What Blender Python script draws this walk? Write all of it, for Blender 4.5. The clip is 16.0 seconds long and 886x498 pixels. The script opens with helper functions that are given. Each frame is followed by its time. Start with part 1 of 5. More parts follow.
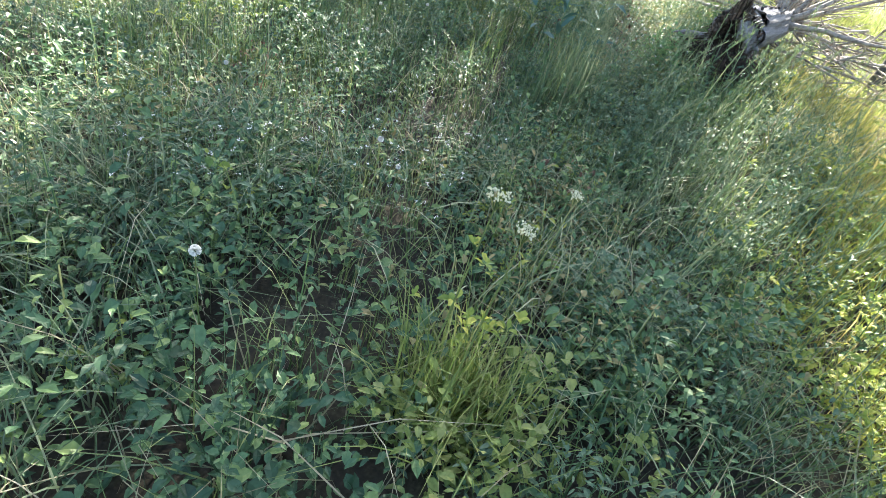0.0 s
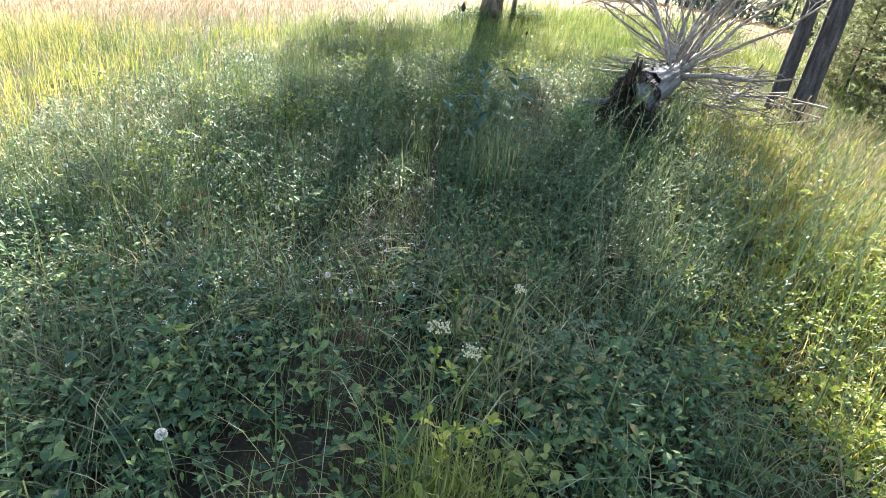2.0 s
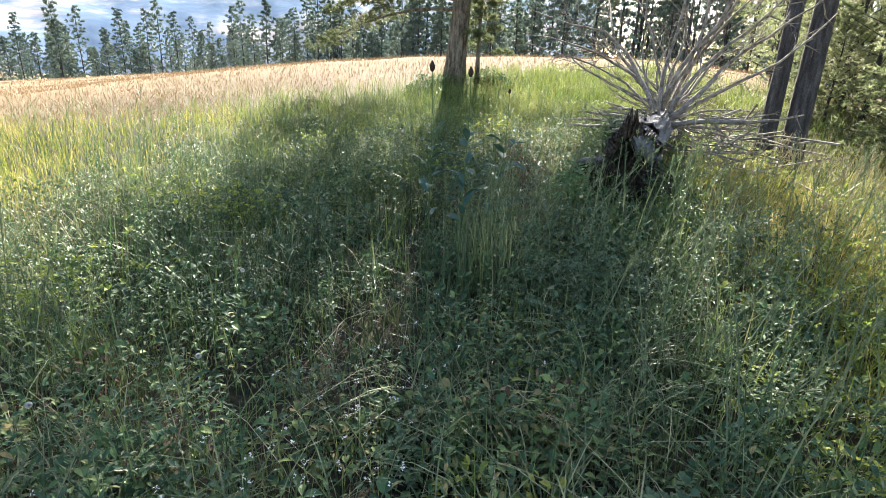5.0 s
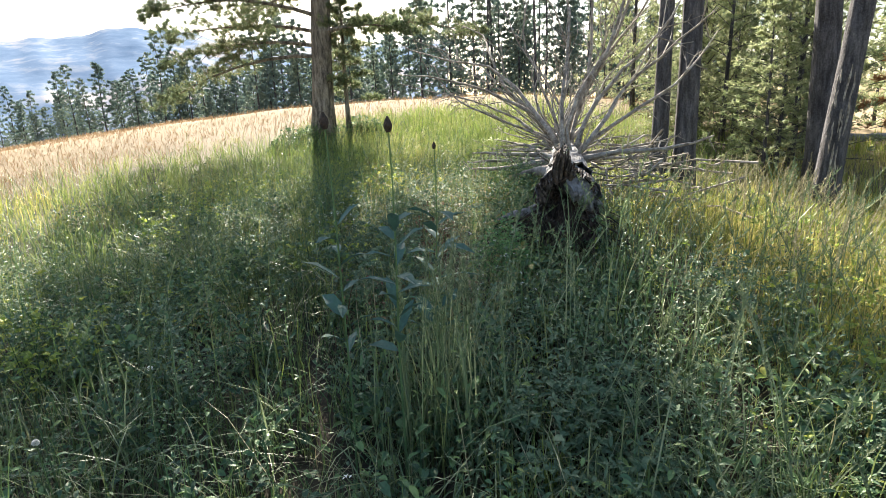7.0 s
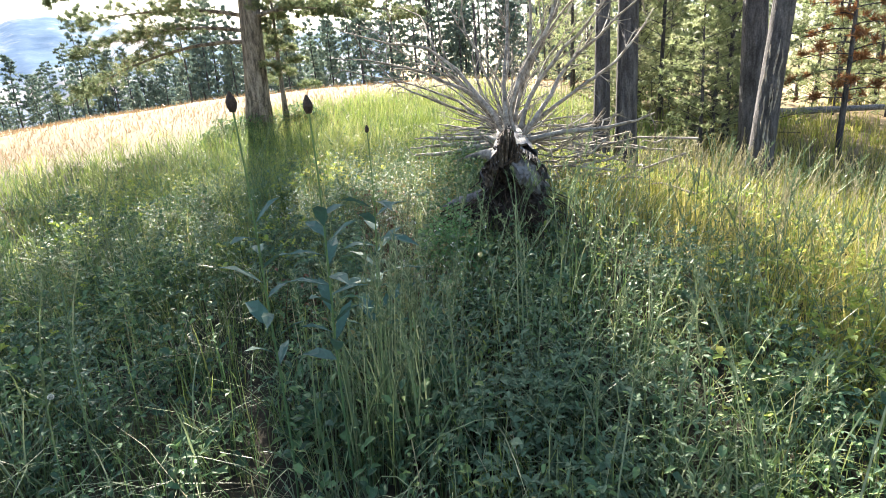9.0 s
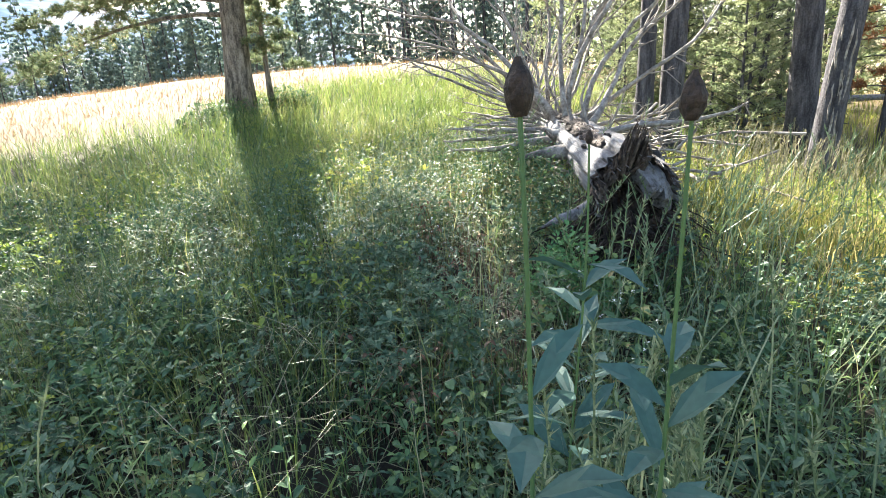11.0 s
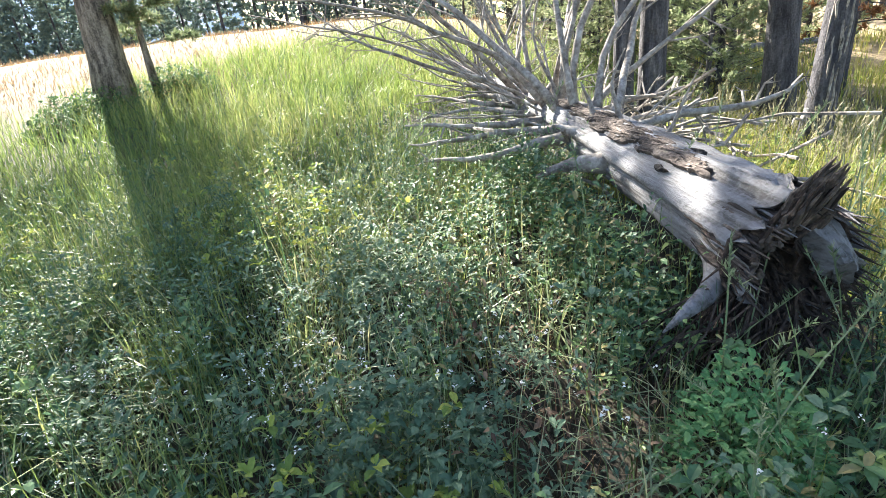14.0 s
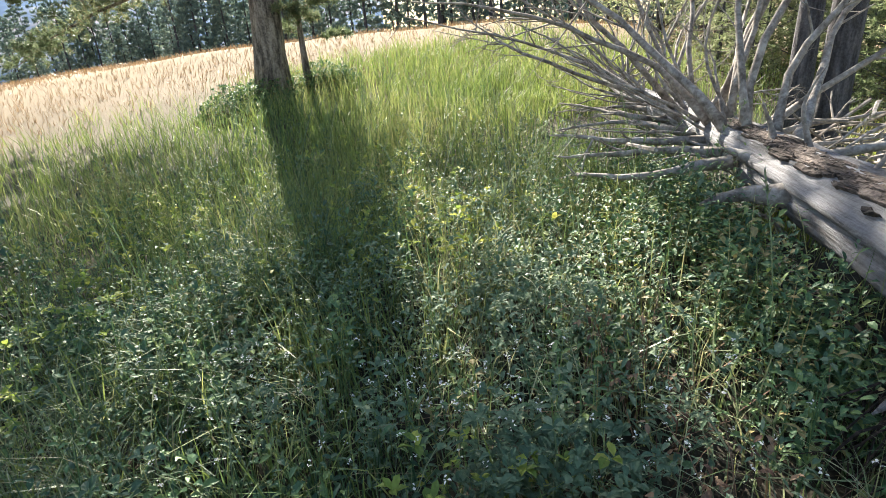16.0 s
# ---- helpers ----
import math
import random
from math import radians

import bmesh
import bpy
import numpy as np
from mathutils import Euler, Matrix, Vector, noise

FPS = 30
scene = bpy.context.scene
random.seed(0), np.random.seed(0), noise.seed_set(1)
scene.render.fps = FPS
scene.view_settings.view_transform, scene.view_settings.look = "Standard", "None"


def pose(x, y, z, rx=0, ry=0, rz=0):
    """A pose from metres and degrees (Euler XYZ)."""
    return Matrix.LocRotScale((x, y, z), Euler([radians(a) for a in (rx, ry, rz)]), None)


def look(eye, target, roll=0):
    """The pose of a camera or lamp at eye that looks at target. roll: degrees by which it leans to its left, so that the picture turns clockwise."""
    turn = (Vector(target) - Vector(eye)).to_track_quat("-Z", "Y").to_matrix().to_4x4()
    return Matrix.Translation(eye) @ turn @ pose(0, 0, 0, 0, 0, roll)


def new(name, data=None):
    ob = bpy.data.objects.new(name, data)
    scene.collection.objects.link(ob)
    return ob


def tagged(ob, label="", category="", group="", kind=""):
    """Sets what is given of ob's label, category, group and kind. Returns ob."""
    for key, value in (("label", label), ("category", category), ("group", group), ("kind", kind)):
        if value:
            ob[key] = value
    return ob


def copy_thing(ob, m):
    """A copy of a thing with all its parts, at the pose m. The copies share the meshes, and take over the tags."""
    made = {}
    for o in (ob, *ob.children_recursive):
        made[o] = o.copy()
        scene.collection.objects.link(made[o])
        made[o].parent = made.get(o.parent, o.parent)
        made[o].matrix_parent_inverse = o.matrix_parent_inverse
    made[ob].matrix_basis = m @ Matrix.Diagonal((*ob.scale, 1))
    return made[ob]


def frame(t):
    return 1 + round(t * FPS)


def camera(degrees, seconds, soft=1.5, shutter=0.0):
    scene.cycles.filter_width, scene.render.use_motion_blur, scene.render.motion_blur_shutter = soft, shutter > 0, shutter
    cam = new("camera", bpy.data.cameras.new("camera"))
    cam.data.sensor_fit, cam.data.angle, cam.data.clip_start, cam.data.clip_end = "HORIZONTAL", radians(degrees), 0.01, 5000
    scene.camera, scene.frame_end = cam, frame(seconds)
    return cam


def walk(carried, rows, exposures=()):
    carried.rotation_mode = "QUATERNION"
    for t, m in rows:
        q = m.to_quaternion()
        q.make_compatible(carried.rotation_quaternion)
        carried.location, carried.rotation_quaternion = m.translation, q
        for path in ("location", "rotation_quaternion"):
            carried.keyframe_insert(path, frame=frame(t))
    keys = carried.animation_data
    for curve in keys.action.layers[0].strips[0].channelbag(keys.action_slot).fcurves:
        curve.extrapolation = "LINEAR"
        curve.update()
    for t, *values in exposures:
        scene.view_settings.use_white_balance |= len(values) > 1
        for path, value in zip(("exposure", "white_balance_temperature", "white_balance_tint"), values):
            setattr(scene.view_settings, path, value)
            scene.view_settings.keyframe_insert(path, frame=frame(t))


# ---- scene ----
# camera and walk: seconds, x, y, z, yaw, pitch, lean to the left
cam = camera(80.0, 16.0, soft=0.85)
ROWS = [
    (0, -0.053, -0.019, 1.328, -14.86, -34.09, 18.86),
    (0.5, -0.008, -0.018, 1.384, -16.42, -30.93, 12.59),
    (1, -0.000, -0.005, 1.424, -16.84, -28.45, 9.91),
    (1.5, -0.008, -0.010, 1.460, -16.62, -26.17, 8.37),
    (2, -0.027, -0.036, 1.475, -16.36, -25.02, 7.62),
    (2.5, -0.043, -0.054, 1.463, -15.84, -23.74, 6.85),
    (3, -0.058, -0.085, 1.453, -15.15, -23.01, 6.21),
    (3.5, -0.054, 0.000, 1.420, -15.03, -22.58, 5.88),
    (4, 0.020, 0.213, 1.418, -14.76, -22.02, 4.98),
    (4.2, 0.051, 0.276, 1.440, -15.17, -21.23, 4.37),
    (6.3, 0.295, 1.475, 1.373, -25.72, -14.33, -0.09),
    (6.5, 0.324, 1.549, 1.398, -27.25, -13.93, -0.76),
    (7, 0.324, 1.639, 1.445, -30.78, -13.77, -2.58),
    (7.5, 0.392, 1.711, 1.435, -34.62, -14.63, -3.98),
    (8, 0.441, 1.681, 1.403, -36.23, -15.33, -4.81),
    (8.5, 0.477, 1.660, 1.393, -36.12, -15.41, -4.66),
    (9, 0.435, 1.751, 1.419, -36.16, -15.43, -4.17),
    (9.5, 0.354, 1.966, 1.456, -36.20, -15.41, -3.71),
    (9.7, 0.348, 2.029, 1.461, -36.08, -15.41, -3.78),
    (10.8, 0.430, 2.660, 1.462, -39.00, -17.00, -3.80),
    (11.8, 0.713, 3.196, 1.474, -42.94, -19.21, -3.98),
    (12, 0.761, 3.295, 1.517, -44.19, -20.10, -4.95),
    (12.5, 0.890, 3.443, 1.539, -47.77, -21.44, -6.47),
    (13, 0.944, 3.598, 1.578, -51.87, -23.31, -8.01),
    (13.5, 0.972, 3.697, 1.595, -52.81, -23.99, -8.07),
    (14, 0.982, 3.875, 1.657, -48.49, -22.61, -6.49),
    (14.5, 1.039, 3.998, 1.693, -42.54, -20.38, -4.63),
    (15, 0.970, 3.999, 1.743, -38.07, -19.17, -3.13),
    (15.5, 0.895, 4.012, 1.749, -34.24, -19.07, -2.18),
    (16, 0.945, 4.041, 1.695, -36.05, -21.37, -4.74),
]
walk(cam, [(t, pose(x, y, z, 90 + pitch, 0, yaw) @ pose(0, 0, 0, 0, 0, lean)) for t, x, y, z, yaw, pitch, lean in ROWS],
     exposures=[(t, stops, warm, 10) for t, stops, warm in ((0.0, 3.2, 6450), (1.0, 3.05, 6450), (2.0, 2.65, 6500), (3.5, 2.25, 6550), (4.2, 2.25, 6550), (7.0, 2.2, 6720), (9.0, 2.65, 6720), (9.7, 2.75, 6650), (12.5, 2.8, 6250), (14.5, 2.7, 6300), (15.5, 2.25, 6500), (16.0, 2.15, 6500))])

# ---- world and sun ----
SUN_AZIMUTH, SUN_HEIGHT = radians(21.4), radians(36)  # azimuth from +y towards +x
sky = bpy.data.worlds.new("sky")
scene.world = sky
sky.use_nodes = True
sn = sky.node_tree.nodes
tex = sn.new("ShaderNodeTexSky")
tex.sky_type, tex.sun_disc = "NISHITA", False
tex.sun_elevation, tex.sun_rotation = SUN_HEIGHT, SUN_AZIMUTH
tex.air_density, tex.dust_density, tex.ozone_density = 1.2, 2.0, 1.0
sn["Background"].inputs["Strength"].default_value = 0.064
sky.node_tree.links.new(tex.outputs[0], sn["Background"].inputs["Color"])
sun = new("sun", bpy.data.lights.new("sun", "SUN"))
sun.data.energy, sun.data.angle, sun.data.color = 5.0, radians(0.53), (1.0, 0.93, 0.80)
toward = Vector((math.sin(SUN_AZIMUTH) * math.cos(SUN_HEIGHT), math.cos(SUN_AZIMUTH) * math.cos(SUN_HEIGHT), math.sin(SUN_HEIGHT)))
sun.matrix_world = look(toward * 60, (0, 0, 0))


# ---- materials ----
def material(name):
    m = bpy.data.materials.new(name)
    m.use_nodes = True
    return m, m.node_tree.nodes, m.node_tree.links, m.node_tree.nodes["Principled BSDF"]


def ramp_of(nodes, stops):
    r = nodes.new("ShaderNodeValToRGB")
    while len(r.color_ramp.elements) < len(stops):
        r.color_ramp.elements.new(0.5)
    for e, (p, c) in zip(r.color_ramp.elements, stops):
        e.position, e.color = p, (*c, 1)
    return r


def leaf_material(name, stops, glow=0.4, rough=0.5, patch=0.6):
    """Leaves and blades: colour by island, drifting in patches over the ground, with light passing through."""
    m, n, l, b = material(name)
    geo = n.new("ShaderNodeNewGeometry")
    spread = n.new("ShaderNodeTexNoise")
    spread.inputs["Scale"].default_value = patch
    spread.inputs["Detail"].default_value = 3
    l.new(geo.outputs["Position"], spread.inputs["Vector"])
    mix = n.new("ShaderNodeMath")
    mix.operation = "MULTIPLY_ADD"
    mix.inputs[1].default_value = 0.85
    l.new(geo.outputs["Random Per Island"], mix.inputs[0])
    drift = n.new("ShaderNodeMath")
    drift.operation = "MULTIPLY_ADD"
    drift.inputs[1].default_value, drift.inputs[2].default_value = 1.5, -0.66
    l.new(spread.outputs["Fac"], drift.inputs[0])
    l.new(drift.outputs[0], mix.inputs[2])
    ramp = ramp_of(n, stops)
    l.new(mix.outputs[0], ramp.inputs[0])
    fine = n.new("ShaderNodeTexNoise")
    fine.inputs["Scale"].default_value = 90
    l.new(geo.outputs["Position"], fine.inputs["Vector"])
    hsv = n.new("ShaderNodeHueSaturation")
    bright = n.new("ShaderNodeMapRange")
    bright.inputs[3].default_value, bright.inputs[4].default_value = 0.7, 1.3
    l.new(fine.outputs["Fac"], bright.inputs[0])
    l.new(bright.outputs[0], hsv.inputs["Value"])
    l.new(ramp.outputs[0], hsv.inputs["Color"])
    l.new(hsv.outputs[0], b.inputs["Base Color"])
    b.inputs["Roughness"].default_value = rough
    b.inputs["Specular IOR Level"].default_value = 0.4
    tr = n.new("ShaderNodeBsdfTranslucent")
    l.new(hsv.outputs[0], tr.inputs["Color"])
    ms = n.new("ShaderNodeMixShader")
    ms.inputs[0].default_value = glow
    l.new(b.outputs[0], ms.inputs[1])
    l.new(tr.outputs[0], ms.inputs[2])
    l.new(ms.outputs[0], n["Material Output"].inputs["Surface"])
    return m


def rough_material(name, stops, scale=(6, 6, 6), detail=8, bump=0.4, rough=0.9, second=40, distance=0.02, mixin=0.5):
    """Bark, wood, soil: a coarse and a fine noise drive colour and relief."""
    m, n, l, b = material(name)
    co = n.new("ShaderNodeTexCoord")
    mp = n.new("ShaderNodeMapping")
    mp.inputs["Scale"].default_value = scale
    l.new(co.outputs["Object"], mp.inputs[0])
    a = n.new("ShaderNodeTexNoise")
    a.inputs["Scale"].default_value, a.inputs["Detail"].default_value = 1.0, detail
    a.inputs["Roughness"].default_value = 0.68
    l.new(mp.outputs[0], a.inputs["Vector"])
    f = n.new("ShaderNodeTexNoise")
    f.inputs["Scale"].default_value, f.inputs["Detail"].default_value = second, 4
    l.new(co.outputs["Object"], f.inputs["Vector"])
    mx = n.new("ShaderNodeMix")
    mx.inputs[0].default_value = mixin * 0.5
    l.new(a.outputs["Fac"], mx.inputs[2])
    l.new(f.outputs["Fac"], mx.inputs[3])
    r = ramp_of(n, [(0.5 + (p - 0.5) * 0.5, c) for p, c in stops])
    l.new(mx.outputs[0], r.inputs[0])
    l.new(r.outputs[0], b.inputs["Base Color"])
    b.inputs["Roughness"].default_value = rough
    bp = n.new("ShaderNodeBump")
    bp.inputs["Strength"].default_value, bp.inputs["Distance"].default_value = bump, distance
    l.new(mx.outputs[0], bp.inputs["Height"])
    l.new(bp.outputs[0], b.inputs["Normal"])
    return m


# GRASS is coloured for shade, MEADOW for sun, on the same turf
GRASS = leaf_material("shade_toned_blades", [(0.0, (0.03, 0.072, 0.03)), (0.35, (0.075, 0.14, 0.053)), (0.6, (0.15, 0.21, 0.07)), (0.82, (0.22, 0.27, 0.10)), (1.0, (0.38, 0.36, 0.18))], 0.36)
GLINT = leaf_material("pale_glinting_grass", [(0.0, (0.07, 0.12, 0.06)), (0.6, (0.16, 0.21, 0.11)), (1.0, (0.32, 0.35, 0.20))], 0.3, 0.35)
MEADOW = leaf_material("sunlit_meadow_blades", [(0.0, (0.15, 0.22, 0.03)), (0.4, (0.32, 0.32, 0.07)), (1.0, (0.54, 0.45, 0.19))], 0.5, patch=0.25)
GOLD = leaf_material("ripe_meadow_grass", [(0.0, (0.205, 0.132, 0.066)), (0.5, (0.265, 0.18, 0.10)), (1.0, (0.34, 0.24, 0.145))], 0.24, patch=0.1)
LUSH_LIT = leaf_material("lush_and_sunlit_grass", [(0.0, (0.115, 0.175, 0.042)), (0.6, (0.225, 0.285, 0.075)), (1.0, (0.37, 0.37, 0.14))], 0.42)
STRAW = leaf_material("dry_straw", [(0.0, (0.17, 0.17, 0.09)), (0.5, (0.30, 0.27, 0.16)), (1.0, (0.48, 0.42, 0.29))], 0.3)
FORB = leaf_material("forb_leaves", [(0.0, (0.025, 0.062, 0.034)), (0.4, (0.06, 0.128, 0.06)), (0.75, (0.125, 0.21, 0.078)), (0.95, (0.21, 0.28, 0.085)), (1.0, (0.26, 0.22, 0.09))], 0.24, 0.5)
FRESH_LIT = leaf_material("fresh_and_sunlit_leaves", [(0.0, (0.12, 0.19, 0.04)), (0.5, (0.25, 0.33, 0.065)), (1.0, (0.48, 0.47, 0.10))], 0.45, 0.5)
TEAL = leaf_material("blue_green_leaves", [(0.0, (0.03, 0.08, 0.068)), (1.0, (0.062, 0.135, 0.11))], 0.2, 0.65)
DEADLEAF = leaf_material("brown_dead_leaves", [(0.0, (0.05, 0.028, 0.018)), (0.6, (0.14, 0.075, 0.045)), (1.0, (0.30, 0.20, 0.12))], 0.2, 0.7)
FERN = leaf_material("bright_feathery_leaves", [(0.0, (0.06, 0.17, 0.06)), (0.6, (0.12, 0.27, 0.10)), (1.0, (0.22, 0.36, 0.14))], 0.35, 0.6)
PALE = leaf_material("grey_green_leaves", [(0.0, (0.052, 0.105, 0.062)), (0.6, (0.11, 0.178, 0.10)), (1.0, (0.20, 0.26, 0.155))], 0.3, 0.55)
NEEDLE = leaf_material("pine_needles", [(0.0, (0.08, 0.12, 0.055)), (0.5, (0.145, 0.185, 0.095)), (0.85, (0.21, 0.235, 0.135)), (1.0, (0.27, 0.24, 0.13))], 0.45, 0.5)
YOUNG = leaf_material("young_pine_needles", [(0.0, (0.13, 0.18, 0.08)), (0.5, (0.26, 0.305, 0.155)), (1.0, (0.42, 0.43, 0.26))], 0.55, 0.45, patch=0.9)
# needles of the far woods, blue haze put into their colour
FARLEAF = leaf_material("haze_tinted_needles", [(0.0, (0.09, 0.14, 0.14)), (0.5, (0.13, 0.19, 0.165)), (1.0, (0.20, 0.25, 0.185))], 0.3, 0.6, patch=0.2)
RUST = leaf_material("dead_orange_needles", [(0.0, (0.25, 0.10, 0.04)), (1.0, (0.42, 0.22, 0.10))], 0.3)
PETAL = leaf_material("white_petals", [(0.0, (0.70, 0.70, 0.66)), (1.0, (0.82, 0.80, 0.78))], 0.3)
CREAM = leaf_material("cream_umbel_flowers", [(0.0, (0.62, 0.62, 0.42)), (1.0, (0.78, 0.76, 0.58))], 0.3)
SOIL = rough_material("dark_soil_and_thatch", [(0.25, (0.012, 0.010, 0.007)), (0.5, (0.032, 0.026, 0.016)), (0.62, (0.055, 0.046, 0.026)), (0.8, (0.10, 0.085, 0.05))], (1.4, 1.4, 1.4), 10, 0.8, 0.95, 60)
n, l = SOIL.node_tree.nodes, SOIL.node_tree.links
place_of, far_off = n.new("ShaderNodeNewGeometry"), n.new("ShaderNodeVectorMath")
far_off.operation = "DISTANCE"
far_off.inputs[1].default_value = (1.0, 3.0, 0.6)
l.new(place_of.outputs["Position"], far_off.inputs[0])
spread = n.new("ShaderNodeMapRange")
spread.inputs[1].default_value, spread.inputs[2].default_value = 7.0, 13.0
l.new(far_off.outputs["Value"], spread.inputs[0])
thatch = n.new("ShaderNodeMix")
thatch.data_type = "RGBA"
thatch.inputs[7].default_value = (0.24, 0.17, 0.09, 1)
l.new(spread.outputs[0], thatch.inputs[0])
l.new(n["Principled BSDF"].inputs["Base Color"].links[0].from_socket, thatch.inputs[6])
l.new(thatch.outputs[2], n["Principled BSDF"].inputs["Base Color"])
BARK = rough_material("pine_bark", [(0.28, (0.045, 0.036, 0.032)), (0.45, (0.14, 0.115, 0.098)), (0.6, (0.25, 0.21, 0.18)), (0.8, (0.38, 0.33, 0.29))], (16, 16, 4), 8, 1.0, 0.92, 55, 0.03)
DARKBARK = rough_material("dark_grey_pine_bark", [(0.28, (0.022, 0.020, 0.024)), (0.5, (0.062, 0.058, 0.066)), (0.75, (0.125, 0.118, 0.128)), (0.92, (0.28, 0.265, 0.27))], (18, 18, 3.5), 8, 1.0, 0.92, 55, 0.03)
SILVER = rough_material("weathered_silver_wood", [(0.1, (0.035, 0.03, 0.028)), (0.34, (0.095, 0.088, 0.087)), (0.52, (0.18, 0.176, 0.187)), (0.9, (0.275, 0.275, 0.30))], (30, 1.6, 30), 10, 1.0, 0.75, 80, 0.03, 0.35)
TWIGWOOD = rough_material("grey_dead_branch_wood", [(0.25, (0.09, 0.072, 0.06)), (0.5, (0.23, 0.20, 0.175)), (0.75, (0.40, 0.365, 0.33))], (14, 14, 14), 6, 0.5, 0.85, 60, 0.006)
ROT = rough_material("rotten_root_wood", [(0.3, (0.012, 0.008, 0.007)), (0.5, (0.038, 0.025, 0.02)), (0.68, (0.09, 0.062, 0.048)), (0.85, (0.22, 0.17, 0.14))], (22, 22, 6), 9, 1.0, 0.95, 60, 0.03)
DARKPATCH = rough_material("charred_bark_remains", [(0.3, (0.025, 0.02, 0.018)), (0.55, (0.09, 0.07, 0.06)), (0.8, (0.26, 0.21, 0.18))], (14, 5, 14), 9, 1.0, 0.95, 50, 0.03)
CONE = rough_material("dark_brown_seed_cone", [(0.3, (0.012, 0.007, 0.005)), (0.7, (0.05, 0.03, 0.02))], (90, 90, 90), 4, 1.0, 0.8, 200, 0.004)
# distance haze is mixed into the ridge colours; bare slopes stay paler
MOUNTAIN = rough_material("haze_tinted_mountain", [(0.2, (0.12, 0.18, 0.28)), (0.45, (0.17, 0.235, 0.34)), (0.56, (0.27, 0.31, 0.38)), (0.68, (0.42, 0.38, 0.38)), (0.8, (0.30, 0.32, 0.38)), (0.95, (0.20, 0.26, 0.35))], (0.0028, 0.0028, 0.006), 8, 0.3, 1.0, 0.02, 20)
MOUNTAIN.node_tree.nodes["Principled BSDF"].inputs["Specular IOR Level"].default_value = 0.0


# ---- builders ----
def mesh_from(name, co, quads=(), tris=(), mat=None, smooth=False):
    """One mesh from arrays of corners and faces."""
    co = np.asarray(co, np.float32).reshape(-1, 3)
    quads = np.asarray(quads, np.int32).reshape(-1, 4)
    tris = np.asarray(tris, np.int32).reshape(-1, 3)
    me = bpy.data.meshes.new(name)
    me.vertices.add(len(co))
    me.vertices.foreach_set("co", co.ravel())
    me.loops.add(quads.size + tris.size)
    me.loops.foreach_set("vertex_index", np.concatenate([quads.ravel(), tris.ravel()]).astype(np.int32))
    me.polygons.add(len(quads) + len(tris))
    starts = np.concatenate([np.arange(len(quads)) * 4, quads.size + np.arange(len(tris)) * 3]).astype(np.int32)
    me.polygons.foreach_set("loop_start", starts)
    me.polygons.foreach_set("use_smooth", np.full(len(quads) + len(tris), smooth))
    me.update(calc_edges=True)
    if mat:
        me.materials.append(mat)
    return me


class Shape:
    """Collects tubes, leaves and sheets into one mesh."""

    def __init__(self):
        self.co, self.quads, self.tris, self.n = [], [], [], 0

    def add(self, co, quads=(), tris=()):
        co = np.asarray(co, float).reshape(-1, 3)
        self.co.append(co)
        if len(quads):
            self.quads.append(np.asarray(quads, int).reshape(-1, 4) + self.n)
        if len(tris):
            self.tris.append(np.asarray(tris, int).reshape(-1, 3) + self.n)
        self.n += len(co)

    def tube(self, path, radii, sides=7, wobble=0.0, closed=True, rng=None):
        path = np.asarray(path, float)
        d = np.gradient(path, axis=0)
        d /= np.linalg.norm(d, axis=1, keepdims=True) + 1e-9
        ref = np.array([0, 0, 1.0]) if abs(d[0, 2]) < 0.8 else np.array([1.0, 0, 0])
        a = np.cross(d, ref)
        a /= np.linalg.norm(a, axis=1, keepdims=True) + 1e-9
        b = np.cross(d, a)
        ang = np.linspace(0, 2 * math.pi, sides, endpoint=False)
        r = np.asarray(radii, float)[:, None] * np.ones(sides)
        if wobble:
            r = r * (1 + wobble * (rng or np.random).uniform(-1, 1, r.shape))
        co = path[:, None] + r[..., None] * (np.cos(ang)[None, :, None] * a[:, None] + np.sin(ang)[None, :, None] * b[:, None])
        k = len(path)
        i = np.arange(k - 1)[:, None] * sides + np.arange(sides)[None]
        j = np.arange(k - 1)[:, None] * sides + (np.arange(sides)[None] + 1) % sides
        quads = np.stack([i, j, j + sides, i + sides], -1).reshape(-1, 4)
        tris = []
        if closed:
            co = np.concatenate([co.reshape(-1, 3), path[[0, -1]]])
            s, e = k * sides, k * sides + 1
            for q in range(sides):
                tris += [(s, (q + 1) % sides, q), (e, (k - 1) * sides + q, (k - 1) * sides + (q + 1) % sides)]
        self.add(co, quads, tris)

    def mesh(self, name, mat, smooth=False):
        cat = lambda a, w: np.concatenate(a) if a else np.zeros((0, w), int)
        return mesh_from(name, np.concatenate(self.co), cat(self.quads, 4), cat(self.tris, 3), mat, smooth)


def part(name, shape, mat, parent=None, label="", smooth=False):
    """Links a shape as one mesh object under a thing or a part."""
    ob = new(name, shape.mesh(name, mat, smooth) if isinstance(shape, Shape) else shape)
    ob.parent = parent
    if label:
        ob["label"] = label
    return ob


def empty(name, at, label, category, group=""):
    ob = new(name)
    ob.matrix_world = at if isinstance(at, Matrix) else Matrix.Translation(at)
    return tagged(ob, label, category, group)


